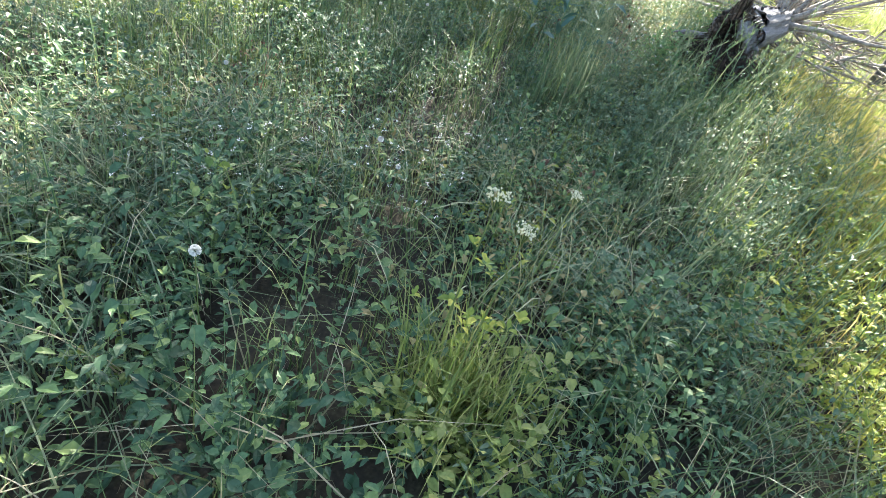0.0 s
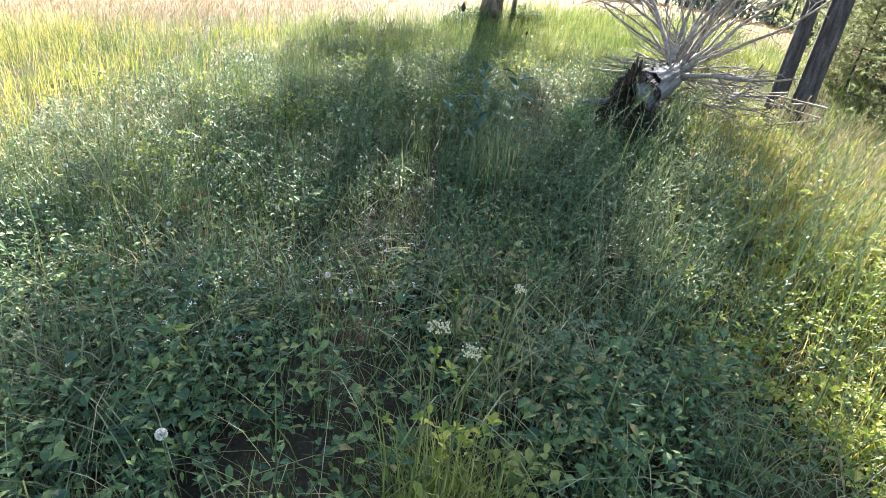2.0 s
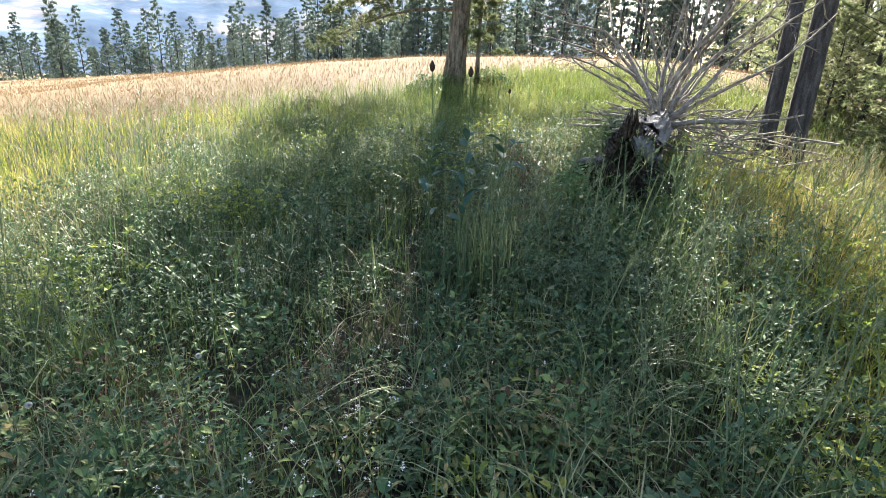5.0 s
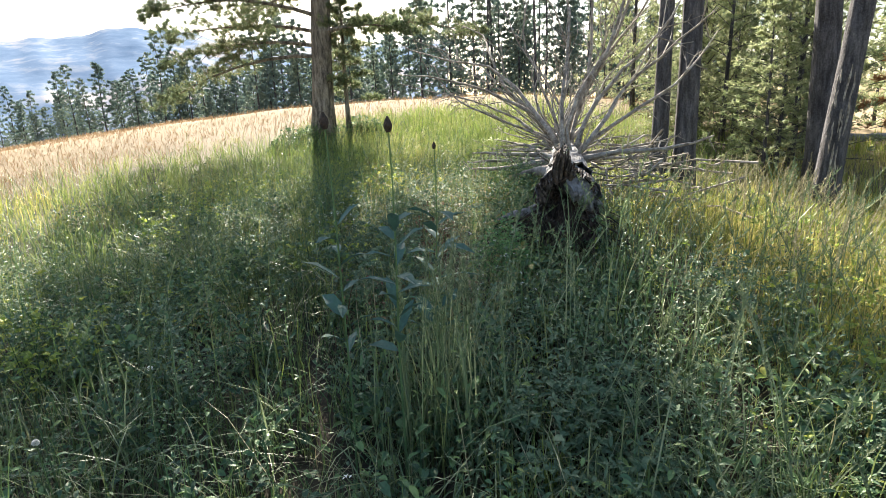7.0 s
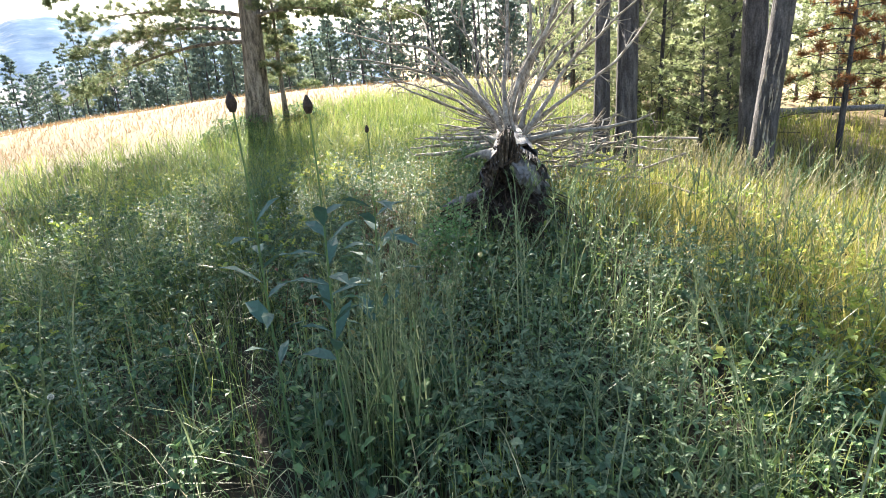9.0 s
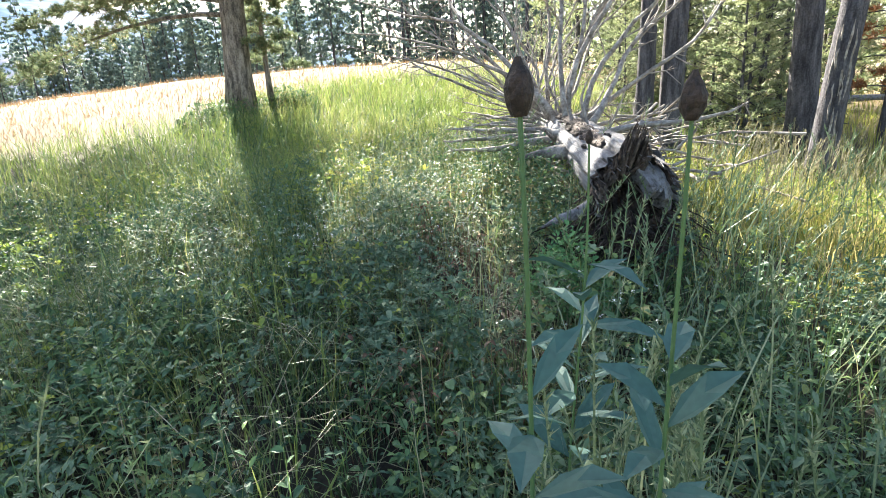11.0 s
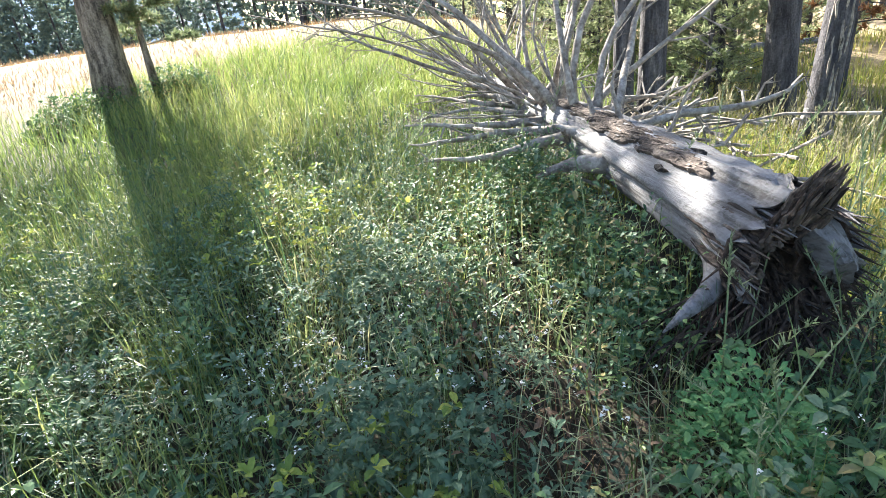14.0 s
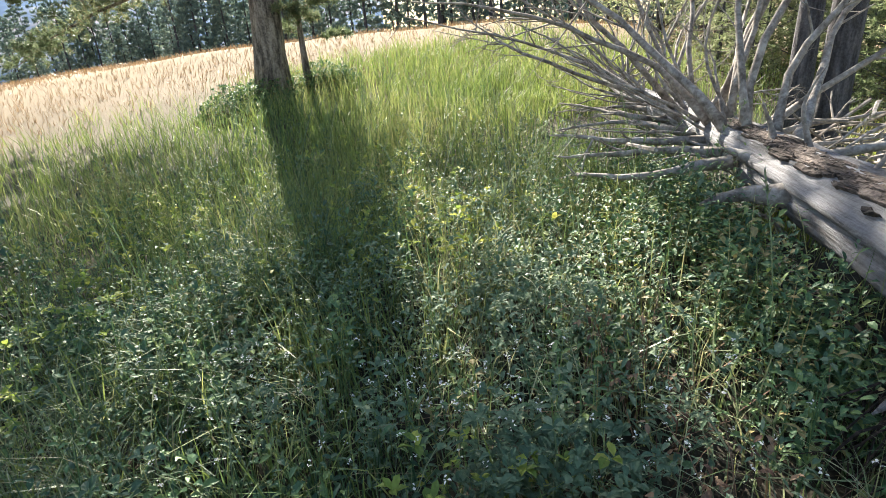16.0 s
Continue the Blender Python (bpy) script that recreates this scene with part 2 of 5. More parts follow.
# ---- ground ----
def height(x, y):
    """Height of the ground: a gentle rise to a crest, falling away to the left and behind it."""
    x, y = np.asarray(x, float), np.asarray(y, float)
    r = np.hypot(x, y)
    az = np.degrees(np.arctan2(x, y))
    crest = 1.94 * np.exp(-(np.minimum(az - 24, 0) ** 2) / (2 * 35.0 ** 2) - np.maximum(az - 33, 0) ** 2 / (2 * 24.0 ** 2)) - 0.85 * np.exp(-((az + 62) ** 2) / (2 * 30.0 ** 2))
    z = crest * np.minimum(r / 15, 1) ** 1.7
    z = z - 0.0008 * np.clip(r - 16, 0, 65) ** 2 * np.clip(1 - (r - 81) / 400, 0, 1)
    z = z - np.clip(r - 81, 0, 900) * 0.035
    z = z - 0.24 * np.exp(-((x - 6.6) ** 2 + (y - 4.8) ** 2) / (2 * 1.7 ** 2))
    z = z + 0.24 * np.exp(-((x - 3.2) ** 2 + (y - 4.7) ** 2) / (2 * 1.5 ** 2))
    z = z + 0.025 * np.sin(1.9 * x + 0.7 * y) * np.sin(1.3 * y - 0.4 * x) + 0.05 * np.sin(0.45 * x + 1) * np.sin(0.38 * y)
    return z


def ground_at(x, y):
    return float(height(x, y))


rings = np.concatenate([np.arange(0, 16, 0.2), np.geomspace(16, 4200, 90)])
spokes = np.linspace(0, 2 * math.pi, 220, endpoint=False)
gx = 1 + rings[:, None] * np.sin(spokes)[None]
gy = 3 + rings[:, None] * np.cos(spokes)[None]
gco = np.stack([gx, gy, height(gx, gy)], -1)
ga = np.arange(len(rings) - 1)[:, None] * 220 + np.arange(220)[None]
gb = np.arange(len(rings) - 1)[:, None] * 220 + (np.arange(220)[None] + 1) % 220
ground = part("ground", mesh_from("ground", gco, np.stack([ga, gb, gb + 220, ga + 220], -1), (), SOIL, True), SOIL)
tagged(ground, "dark soil and dead thatch of a mountain meadow slope", "ground", kind="structure")

# far ridge across the valley
ma = np.radians(np.linspace(-75, 32, 150))
md = np.linspace(0, 1, 26)
crestline = 2500 * np.tan(np.radians(7.6 + 1.5 * np.exp(-((np.degrees(ma) - 4) / 6.5) ** 2) - 1.3 * np.exp(-((np.degrees(ma) + 22) / 9) ** 2) + 0.12 * np.sin(ma * 60) + 0.08 * np.sin(ma * 143)))
mr = 1500 + 1000 * md
mz = -34 + (crestline[None] + 34) * (md[:, None] ** 0.8) + 14 * np.sin(mr[:, None] / 70 + 9 * ma[None]) * np.sin(ma[None] * 31) * (1 - md[:, None])
mco = np.stack([mr[:, None] * np.sin(ma)[None], mr[:, None] * np.cos(ma)[None], mz], -1)
mi = np.arange(25)[:, None] * 150 + np.arange(149)[None]
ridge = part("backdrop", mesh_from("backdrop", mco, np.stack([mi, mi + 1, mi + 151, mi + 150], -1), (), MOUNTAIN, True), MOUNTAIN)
tagged(ridge, "mountain ridge tinted haze blue, with bare pale slopes", "mountain", kind="structure")


# ---- grass ----
def blades(rng, x, y, tall, wide, bend, lean=0.25, base=None, segs=3):
    """Tapered, bent blades of grass: corners and faces as arrays."""
    k = len(x)
    z = height(x, y) - 0.02 if base is None else base
    turn = rng.uniform(0, 2 * math.pi, k)
    tilt = rng.normal(0, lean, k)
    curl = np.abs(rng.normal(bend, bend * 0.6, k))
    s = np.linspace(0, 1, segs + 1)
    out = (np.tan(np.clip(tilt, -1, 1))[:, None] * s + curl[:, None] * s ** 2.2) * tall[:, None]
    upz = tall[:, None] * (s - 0.45 * np.minimum(curl, 1.3)[:, None] * s ** 3)
    px = x[:, None] + np.cos(turn)[:, None] * out
    py = y[:, None] + np.sin(turn)[:, None] * out
    pz = z[:, None] + upz
    face = turn + math.pi / 2 + rng.normal(0, 0.5, k)
    w = wide[:, None] * (1 - 0.75 * s[:-1] ** 1.5) / 2
    sx, sy = np.cos(face)[:, None] * w, np.sin(face)[:, None] * w
    left = np.stack([px[:, :-1] - sx, py[:, :-1] - sy, pz[:, :-1]], -1)
    right = np.stack([px[:, :-1] + sx, py[:, :-1] + sy, pz[:, :-1]], -1)
    tip = np.stack([px[:, -1], py[:, -1], pz[:, -1]], -1)[:, None]
    co = np.concatenate([left, right, tip], 1)
    per = 2 * segs + 1
    o = np.arange(k)[:, None] * per
    quads = np.concatenate([np.stack([o[:, 0] + i, o[:, 0] + segs + i, o[:, 0] + segs + i + 1, o[:, 0] + i + 1], -1) for i in range(segs - 1)])
    tris = np.stack([o[:, 0] + segs - 1, o[:, 0] + 2 * segs - 1, o[:, 0] + 2 * segs], -1)
    return co.reshape(-1, 3), quads, tris


def clumped(rng, k, x0, x1, y0, y1, keep, clump=0.06, per=9):
    """Places in tufts inside a rectangle, where keep(x, y) gives the chance that a tuft stays."""
    cx, cy = rng.uniform(x0, x1, k // per), rng.uniform(y0, y1, k // per)
    ok = rng.uniform(0, 1, len(cx)) < keep(cx, cy)
    cx, cy = cx[ok], cy[ok]
    x = (cx[:, None] + rng.normal(0, clump, (len(cx), per))).ravel()
    y = (cy[:, None] + rng.normal(0, clump, (len(cx), per))).ravel()
    return x, y


def trail(x, y):
    """Distance from the line that runs up the slope past the fallen tree."""
    t = np.clip(((x - 0.0) * 1.0 + (y - 0.0) * 4.0) / 17.0, 0, 1.2)
    return np.hypot(x - t, y - 4 * t)


def footway(x, y):
    """Distance from the trodden line itself."""
    return np.abs(x - np.interp(y, [-1, 0, 1.5, 2.1, 2.7, 3.2, 4.0, 5.0], [0.0, 0.0, 0.3, 0.36, 0.43, 0.72, 0.98, 1.1])) + 9.0 * np.clip(y - 4.3, 0, 1)


def waves(x, y, f, p=0.0):
    return 0.5 + 0.5 * np.sin(f * x + p + 1.3 * np.sin(0.7 * f * y)) * np.sin(0.83 * f * y + 2 * p + 1.1 * np.sin(0.6 * f * x))


def stuff(name, arrays, mat, label, category):
    return tagged(part(name, mesh_from(name, *arrays, mat), mat), label, category, kind="stuff")


rng = np.random.default_rng(7)
along_log = lambda x, y: (x - 2.615) * 0.68 + (y - 3.978) * 0.733
hollow = lambda x, y: 1 - 0.95 * np.exp(-((x - 2.03) ** 2 + (y - 4.38) ** 2) / 0.16)
off_log = lambda x, y: np.clip(hollow(x, y), 0.05, 1) * (1.0 - ((np.abs((x - 2.615) * 0.733 - (y - 3.978) * 0.68) < 0.15) & (along_log(x, y) > -0.02) & (along_log(x, y) < 5.5)))
# edge of the pine's shadow; blade colour switches from dark to sunlit here
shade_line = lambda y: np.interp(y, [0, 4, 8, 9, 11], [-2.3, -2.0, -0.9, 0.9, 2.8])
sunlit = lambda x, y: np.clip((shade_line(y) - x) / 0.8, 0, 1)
# near turf in dark shade colours, thinned past the shade line
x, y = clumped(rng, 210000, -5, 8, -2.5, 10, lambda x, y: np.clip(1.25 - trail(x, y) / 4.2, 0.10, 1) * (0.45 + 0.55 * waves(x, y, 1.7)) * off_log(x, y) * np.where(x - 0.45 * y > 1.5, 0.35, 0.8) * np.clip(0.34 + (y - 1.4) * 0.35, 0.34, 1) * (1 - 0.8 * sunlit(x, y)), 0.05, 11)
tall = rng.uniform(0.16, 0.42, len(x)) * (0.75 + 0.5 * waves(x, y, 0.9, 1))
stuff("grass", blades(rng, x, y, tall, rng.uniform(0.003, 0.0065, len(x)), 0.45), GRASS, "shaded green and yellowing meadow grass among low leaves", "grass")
# taller bent stems
x, y = clumped(rng, 24000, -5, 9, -1.5, 11, lambda x, y: (0.25 + 0.75 * waves(x, y, 1.1, 2)) * off_log(x, y) * np.where(x - 0.45 * y > 1.2, 0.4, 1), 0.09, 7)
tall = rng.uniform(0.34, 0.62, len(x)) * np.clip(0.5 + footway(x, y) / 0.6, 0.5, 1)
stuff("tall_grass", blades(rng, x, y, tall, rng.uniform(0.0035, 0.007, len(x)), 0.35, 0.2, segs=4), GRASS, "tall bent grass stems in loose tufts", "grass")
# bright green grass behind the pine
x, y = clumped(rng, 28000, 2.5, 9.0, 7.8, 13.5, lambda x, y: np.clip((x - 0.20 * y - 0.9) / 0.8, 0, 1) * np.clip((9.2 - x) / 2, 0, 1) * np.clip((12.1 + 0.25 * x - np.hypot(x, y)) / 0.9, 0, 1) * (0.5 + 0.5 * waves(x, y, 0.9, 4)), 0.07, 8)
stuff("bright_grass", blades(rng, x, y, rng.uniform(0.18, 0.36, len(x)), rng.uniform(0.006, 0.011, len(x)), 0.35), LUSH_LIT, "bright green sunlit grass behind the pine", "grass")
# grass between the pine and the fallen tree, dappled sun in its colour
x, y = clumped(rng, 52000, -1.5, 4.6, 3.0, 10.0, lambda x, y: np.exp(-((x - 2.1) ** 2 / 4.0 + (y - 7.3) ** 2 / 4.5)) * (0.25 + 0.75 * waves(x, y, 1.9, 6)) * off_log(x, y), 0.06, 9)
stuff("dappled_grass", blades(rng, x, y, rng.uniform(0.22, 0.48, len(x)), rng.uniform(0.004, 0.008, len(x)), 0.4), LUSH_LIT, "grass between the pine and the fallen tree, coloured for dappled sun", "grass")
# sunny strip beside the fallen tree, its sunlight put into yellower blades
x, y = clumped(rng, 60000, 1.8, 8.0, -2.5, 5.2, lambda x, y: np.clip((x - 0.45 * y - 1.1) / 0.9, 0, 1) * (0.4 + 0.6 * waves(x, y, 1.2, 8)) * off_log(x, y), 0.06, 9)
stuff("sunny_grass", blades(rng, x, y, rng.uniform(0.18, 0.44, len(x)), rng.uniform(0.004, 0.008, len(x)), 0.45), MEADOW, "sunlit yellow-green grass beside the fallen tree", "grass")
# sunlit mid meadow, yellow blades filling in beyond the shade line
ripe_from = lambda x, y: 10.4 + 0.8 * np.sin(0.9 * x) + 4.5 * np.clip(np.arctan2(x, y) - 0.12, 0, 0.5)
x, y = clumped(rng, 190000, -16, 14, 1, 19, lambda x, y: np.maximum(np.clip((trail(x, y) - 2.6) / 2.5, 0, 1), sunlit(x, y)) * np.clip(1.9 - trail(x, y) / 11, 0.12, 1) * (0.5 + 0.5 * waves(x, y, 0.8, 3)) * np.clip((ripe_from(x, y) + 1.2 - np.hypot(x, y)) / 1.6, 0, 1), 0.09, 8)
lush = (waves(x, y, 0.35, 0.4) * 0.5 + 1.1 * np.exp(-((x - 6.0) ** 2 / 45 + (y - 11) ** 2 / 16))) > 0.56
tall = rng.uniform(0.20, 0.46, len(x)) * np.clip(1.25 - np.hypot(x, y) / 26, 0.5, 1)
for name, mask, mat, label in (("meadow_grass", ~lush, MEADOW, "sunlit yellow-green meadow grass"), ("green_grass", lush, LUSH_LIT, "bright green lush grass on the slope")):
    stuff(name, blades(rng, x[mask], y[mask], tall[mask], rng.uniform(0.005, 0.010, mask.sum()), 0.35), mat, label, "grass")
# meadow grass on the slope below
x, y = clumped(rng, 66000, -17, 19, -15, 6, lambda x, y: ((np.hypot(x - 1, y - 2) > 2.8 + 0.6 * waves(x, y, 1.2)) & (np.hypot(x - 1, y - 2) < 17) & ((y < 1) | (x > 8))) * (0.35 + 0.65 * waves(x, y, 0.9, 5)), 0.12, 7)
stuff("slope_grass", blades(rng, x, y, rng.uniform(0.2, 0.42, len(x)), rng.uniform(0.008, 0.016, len(x)), 0.4, segs=2), MEADOW, "yellow-green meadow grass on the lower slope", "grass")
# long arching blades, coloured pale for the skylight glinting on them
x, y = clumped(rng, 26000, -2.2, 3.4, 0.3, 7.0, lambda x, y: np.clip(waves(x, y, 2.2, 3) * 1.7 - 0.45, 0, 1) * off_log(x, y) * (footway(x, y) > 0.2) * np.clip(1.5 - trail(x, y) / 2.2, 0.05, 1) * np.where(x - 0.45 * y > 1.0, 0.3, 1), 0.05, 9)
stuff("arching_grass", blades(rng, x, y, rng.uniform(0.26, 0.52, len(x)), rng.uniform(0.004, 0.0085, len(x)), 0.75, 0.3, segs=5), GLINT, "long arching grass blades in loose tufts, coloured pale for skylight glint", "grass")
# ripe golden meadow
a = np.radians(rng.uniform(-52, 50, 135000))
r = 9.5 + 33 * rng.uniform(0, 1, len(a)) ** 1.8
keepit = rng.uniform(0, 1, len(a)) < np.clip((r - ripe_from(r * np.sin(a), r * np.cos(a))) / 2.0, 0, 1)
x, y = (r * np.sin(a))[keepit], (r * np.cos(a))[keepit]
stuff("ripe_grass", blades(rng, x, y, rng.uniform(0.06, 0.15, len(x)) * (1.2 - np.hypot(x, y) / 75), rng.uniform(0.006, 0.014, len(x)) * (0.6 + np.hypot(x, y) / 40), 0.3, segs=2), GOLD, "ripe golden-tan meadow grass in full sun", "grass")


# ---- trees ----
def unit(v):
    return v / (np.linalg.norm(v, axis=-1, keepdims=True) + 1e-9)


def tufts(rng, at, way, per, long, wide, spread=0.85):
    """Tufts of needles as thin triangles."""
    k = len(at)
    d = unit(way[:, None] * 0.55 + spread * unit(rng.normal(0, 1, (k, per, 3))))
    start = at[:, None] + rng.normal(0, 0.012, (k, per, 3))
    ln = long * rng.uniform(0.65, 1.2, (k, per, 1))
    side = unit(np.cross(d, rng.normal(0, 1, (k, per, 3)))) * wide / 2
    co = np.stack([start - side, start + side, start + d * ln], 2).reshape(-1, 3)
    return co, np.arange(len(co)).reshape(-1, 3)


def limb_path(rng, base, out, length, rise, droop, steps=7):
    s = np.linspace(0, 1, steps)[:, None]
    side = np.array([-out[1], out[0], 0.0])
    path = base + out * length * s + np.array([0, 0, 1.0]) * length * (rise * s - droop * s ** 2)
    return path + side * length * 0.08 * np.sin(s * rng.uniform(2, 5) + rng.uniform(0, 6)) * s


def conifer(name, at, seed, tall, girth, low, reach, limbs, twigs, per, needle, needle_wide, leaf, bark, label, category="pine tree",
            lean=(0.0, 0.0), top_power=0.8, rise=0.15, droop=0.3, dead_below=0.0, single_limbs=False, crown_from=0.3, group="", extra=(), fine=True, woody=True, strips=0, dense_from=99.0):
    """A conifer: a tapered trunk, limbs and a crown of needle tufts."""
    rng = np.random.default_rng(seed)
    tree = empty(name, at, label, category, group)
    s = np.linspace(0, 1, 22)
    bend = 0.012 * tall * np.stack([np.sin(s * 5 + seed), np.cos(s * 4 + seed), s * 0], -1) * s[:, None]
    axis = np.stack([lean[0] * tall * s, lean[1] * tall * s, tall * s - 0.12], -1) + bend
    rad = girth * (1 - 0.93 * s) ** 0.85 + girth * 0.45 * np.exp(-s * tall / 0.28)
    trunk = Shape()
    trunk.tube(axis[:: 1 if fine else 4], rad[:: 1 if fine else 4], 16 if fine else 7, 0.06, True, rng)
    part("trunk", trunk, bark, tree, smooth=True)
    for k in range(strips):
        g0, ln, a = rng.uniform(0.02, 0.11), rng.uniform(0.02, 0.06), rng.normal(3.5, 0.5)
        f = np.linspace(g0, g0 + ln, 6)
        out = np.array([math.cos(a), math.sin(a), 0])
        p = np.stack([np.interp(f, s, axis[:, c]) for c in range(3)], -1) + out * (np.interp(f, s, rad)[:, None] * 0.99) + rng.normal(0, 0.006, (6, 3)) * [1, 1, 0]
        strip = Shape()
        strip.tube(p, np.array([0.003, 0.010, 0.013, 0.008, 0.011, 0.003]) * rng.uniform(0.6, 1.2), 6, 0.2, True, rng)
        part("bark_strip", strip, TWIGWOOD, tree, "pale peeling strip of bark")
    wood, spots, ways = Shape(), [], []
    for i in range(-len(extra), limbs):
        f = low + (0.985 - low) * ((max(i, 0) + rng.uniform(0, 0.8)) / limbs) ** 0.9
        base = np.array([np.interp(f, s, axis[:, c]) for c in range(3)])
        a = i * 2.399 + rng.uniform(-0.5, 0.5)
        fall = (1 - (f - low) / (1 - low)) ** top_power
        length = reach * (0.16 + 0.84 * fall) * rng.uniform(0.65, 1.12)
        out = np.array([math.cos(a), math.sin(a), 0.0])
        if i < 0:
            up_at, turn, length, up_by, fall_by = extra[i]
            base = np.array([np.interp(up_at / tall, s, axis[:, c]) for c in range(3)])
            out, fall = np.array([math.cos(radians(turn)), math.sin(radians(turn)), 0.0]), 1.0
        lp = limb_path(rng, base, out, length, rise * rng.uniform(0.4, 1.6) + 0.35 * (1 - fall), droop * rng.uniform(0.5, 1.4))
        if i < 0:
            lp = limb_path(rng, base, out, length, up_by, fall_by)
        lr = np.linspace(max(0.010, girth * 0.20 * (0.3 + 0.7 * fall)), 0.004, len(lp))
        if single_limbs:
            one = Shape()
            one.tube(lp, lr, 6)
            for q in range(4):
                u = rng.uniform(0.35, 0.9)
                p0 = np.array([np.interp(u, np.linspace(0, 1, len(lp)), lp[:, c]) for c in range(3)])
                d = unit(out * 0.7 + rng.normal(0, 0.6, 3))
                one.tube([p0, p0 + d * length * 0.12, p0 + d * length * 0.24 + [0, 0, -0.02]], [lr[-1] * 1.6, lr[-1], 0.002], 4)
            part("branch", one, bark, tree)
        else:
            wood.tube(lp if fine else lp[::3], lr if fine else lr[::3], 5 if fine else 3, 0.0, fine)
        if f < dead_below:
            continue
        count = int(twigs * 2.0) if i < 0 else twigs
        heads = rng.uniform(0.08 if base[2] > dense_from else crown_from, 1.03, max(4, count // 5) if fine else count)
        pick = rng.integers(0, len(heads), count)
        t = heads[pick] + rng.normal(0, 0.035, count)
        p = np.stack([np.interp(t, np.linspace(0, 1, len(lp)), lp[:, c]) for c in range(3)], -1)
        sidew = np.array([-out[1], out[0], 0.0])
        fan = length * 0.34 * (1.1 - t * 0.75)
        where = rng.uniform(-1, 1, (len(heads), 3))[pick] * [1.0, 0.6, 0.5] + rng.normal(0, 0.16, (count, 3))
        off = sidew[None] * (where[:, 0] * fan)[:, None] + out[None] * ((where[:, 1] + 0.2) * fan * 0.5)[:, None]
        off[:, 2] += 0.02 + where[:, 2] * (0.10 * length * 0.6 + 0.03)
        spots.append(p + off)
        ways.append(unit(out[None] * 0.7 + off * 1.2 / max(0.2, length) + np.array([0, 0, 0.35])))
    if not single_limbs and woody:
        tagged(part("branchwood", wood, bark, tree), kind="stuff")
    spots, ways = np.concatenate(spots), np.concatenate(ways)
    high = spots[:, 2] > dense_from
    co, tris = tufts(rng, spots[~high], ways[~high], per, needle, needle_wide)
    if high.any():
        more, more_tris = tufts(rng, spots[high], ways[high], 12, 0.15, 0.036)
        co, tris = np.concatenate([co, more]), np.concatenate([tris, more_tris + len(co)])
    part("crown", mesh_from("crown", co, (), tris, leaf), leaf, tree)
    return tree


def place(x, y, sink=0.0):
    return (x, y, ground_at(x, y) - sink)


# the pine that shades the slope, and the sapling at its foot
conifer("pine_tree", place(3.52, 11.0), 11, 13.5, 0.19, 0.27, 3.3, 104, 112, 34, 0.080, 0.0095, NEEDLE, BARK,
        "mature pine with scaly grey-brown bark and drooping needled branches", lean=(0.065, -0.045), single_limbs=True, rise=0.02, droop=0.2, top_power=0.36, crown_from=0.3, dense_from=4.4,
        extra=((1.52, 152, 2.85, 0.12, 0.40), (1.68, 160, 2.5, 0.20, 0.30), (1.9, 140, 2.8, 0.28, 0.25), (2.15, 172, 2.6, 0.3, 0.3), (1.9, -28, 2.7, 0.25, 0.28), (2.4, -42, 2.6, 0.2, 0.2), (1.9, -65, 1.9, 0.1, 0.2), (2.5, 120, 2.2, 0.2, 0.3), (2.8, 165, 2.4, 0.15, 0.25), (3.1, 142, 2.2, 0.2, 0.25), (3.3, 190, 2.0, 0.15, 0.2), (3.6, 215, 2.0, 0.15, 0.2), (3.8, 245, 2.0, 0.1, 0.2)))
conifer("pine_sapling", place(3.98, 10.9), 5, 3.6, 0.045, 0.20, 0.62, 44, 30, 22, 0.085, 0.011, NEEDLE, BARK,
        "thin young pine growing beside the mature pine", "pine tree", rise=0.25, droop=0.2, crown_from=0.15, fine=False)

# standing pines right of the fallen tree
conifer("pine_tree", place(5.90, 5.82), 21, 13.0, 0.095, 0.24, 1.1, 28, 20, 12, 0.10, 0.012, NEEDLE, DARKBARK,
        "slim grey-barked pine standing close to a thicker pine", lean=(0.0, 0.004), dead_below=0.30)
conifer("pine_tree", place(6.14, 5.65), 22, 15.0, 0.125, 0.22, 1.1, 28, 18, 12, 0.10, 0.012, NEEDLE, DARKBARK,
        "tall grey-barked pine with bare lower trunk", lean=(0.003, 0.0), dead_below=0.28)
conifer("pine_tree", place(7.70, 4.83), 23, 14.5, 0.155, 0.26, 1.3, 28, 22, 12, 0.10, 0.012, NEEDLE, DARKBARK,
        "dark straight pine behind a leaning pine", lean=(-0.035, 0.03), dead_below=0.30)
conifer("pine_tree", place(6.78, 4.40), 24, 12.5, 0.125, 0.34, 1.1, 26, 20, 12, 0.10, 0.012, NEEDLE, DARKBARK,
        "leaning grey pine with pale peeling streaks on its bark", lean=(0.07, -0.05), dead_below=0.40, strips=9)

# thicket of young pines behind the standing pines
trng = np.random.default_rng(31)
young = [conifer("young_pine", place(0, 0), 40 + i, 4.6 + i * 0.7, 0.045, 0.03, 1.15 + 0.12 * i, 56, 17, 9, 0.10, 0.021, YOUNG, DARKBARK,
                 "bushy young pine in the thicket, branched to the ground", "pine tree", rise=0.42, droop=0.12, crown_from=0.12, group="young pines of the thicket", fine=False) for i in range(3)]


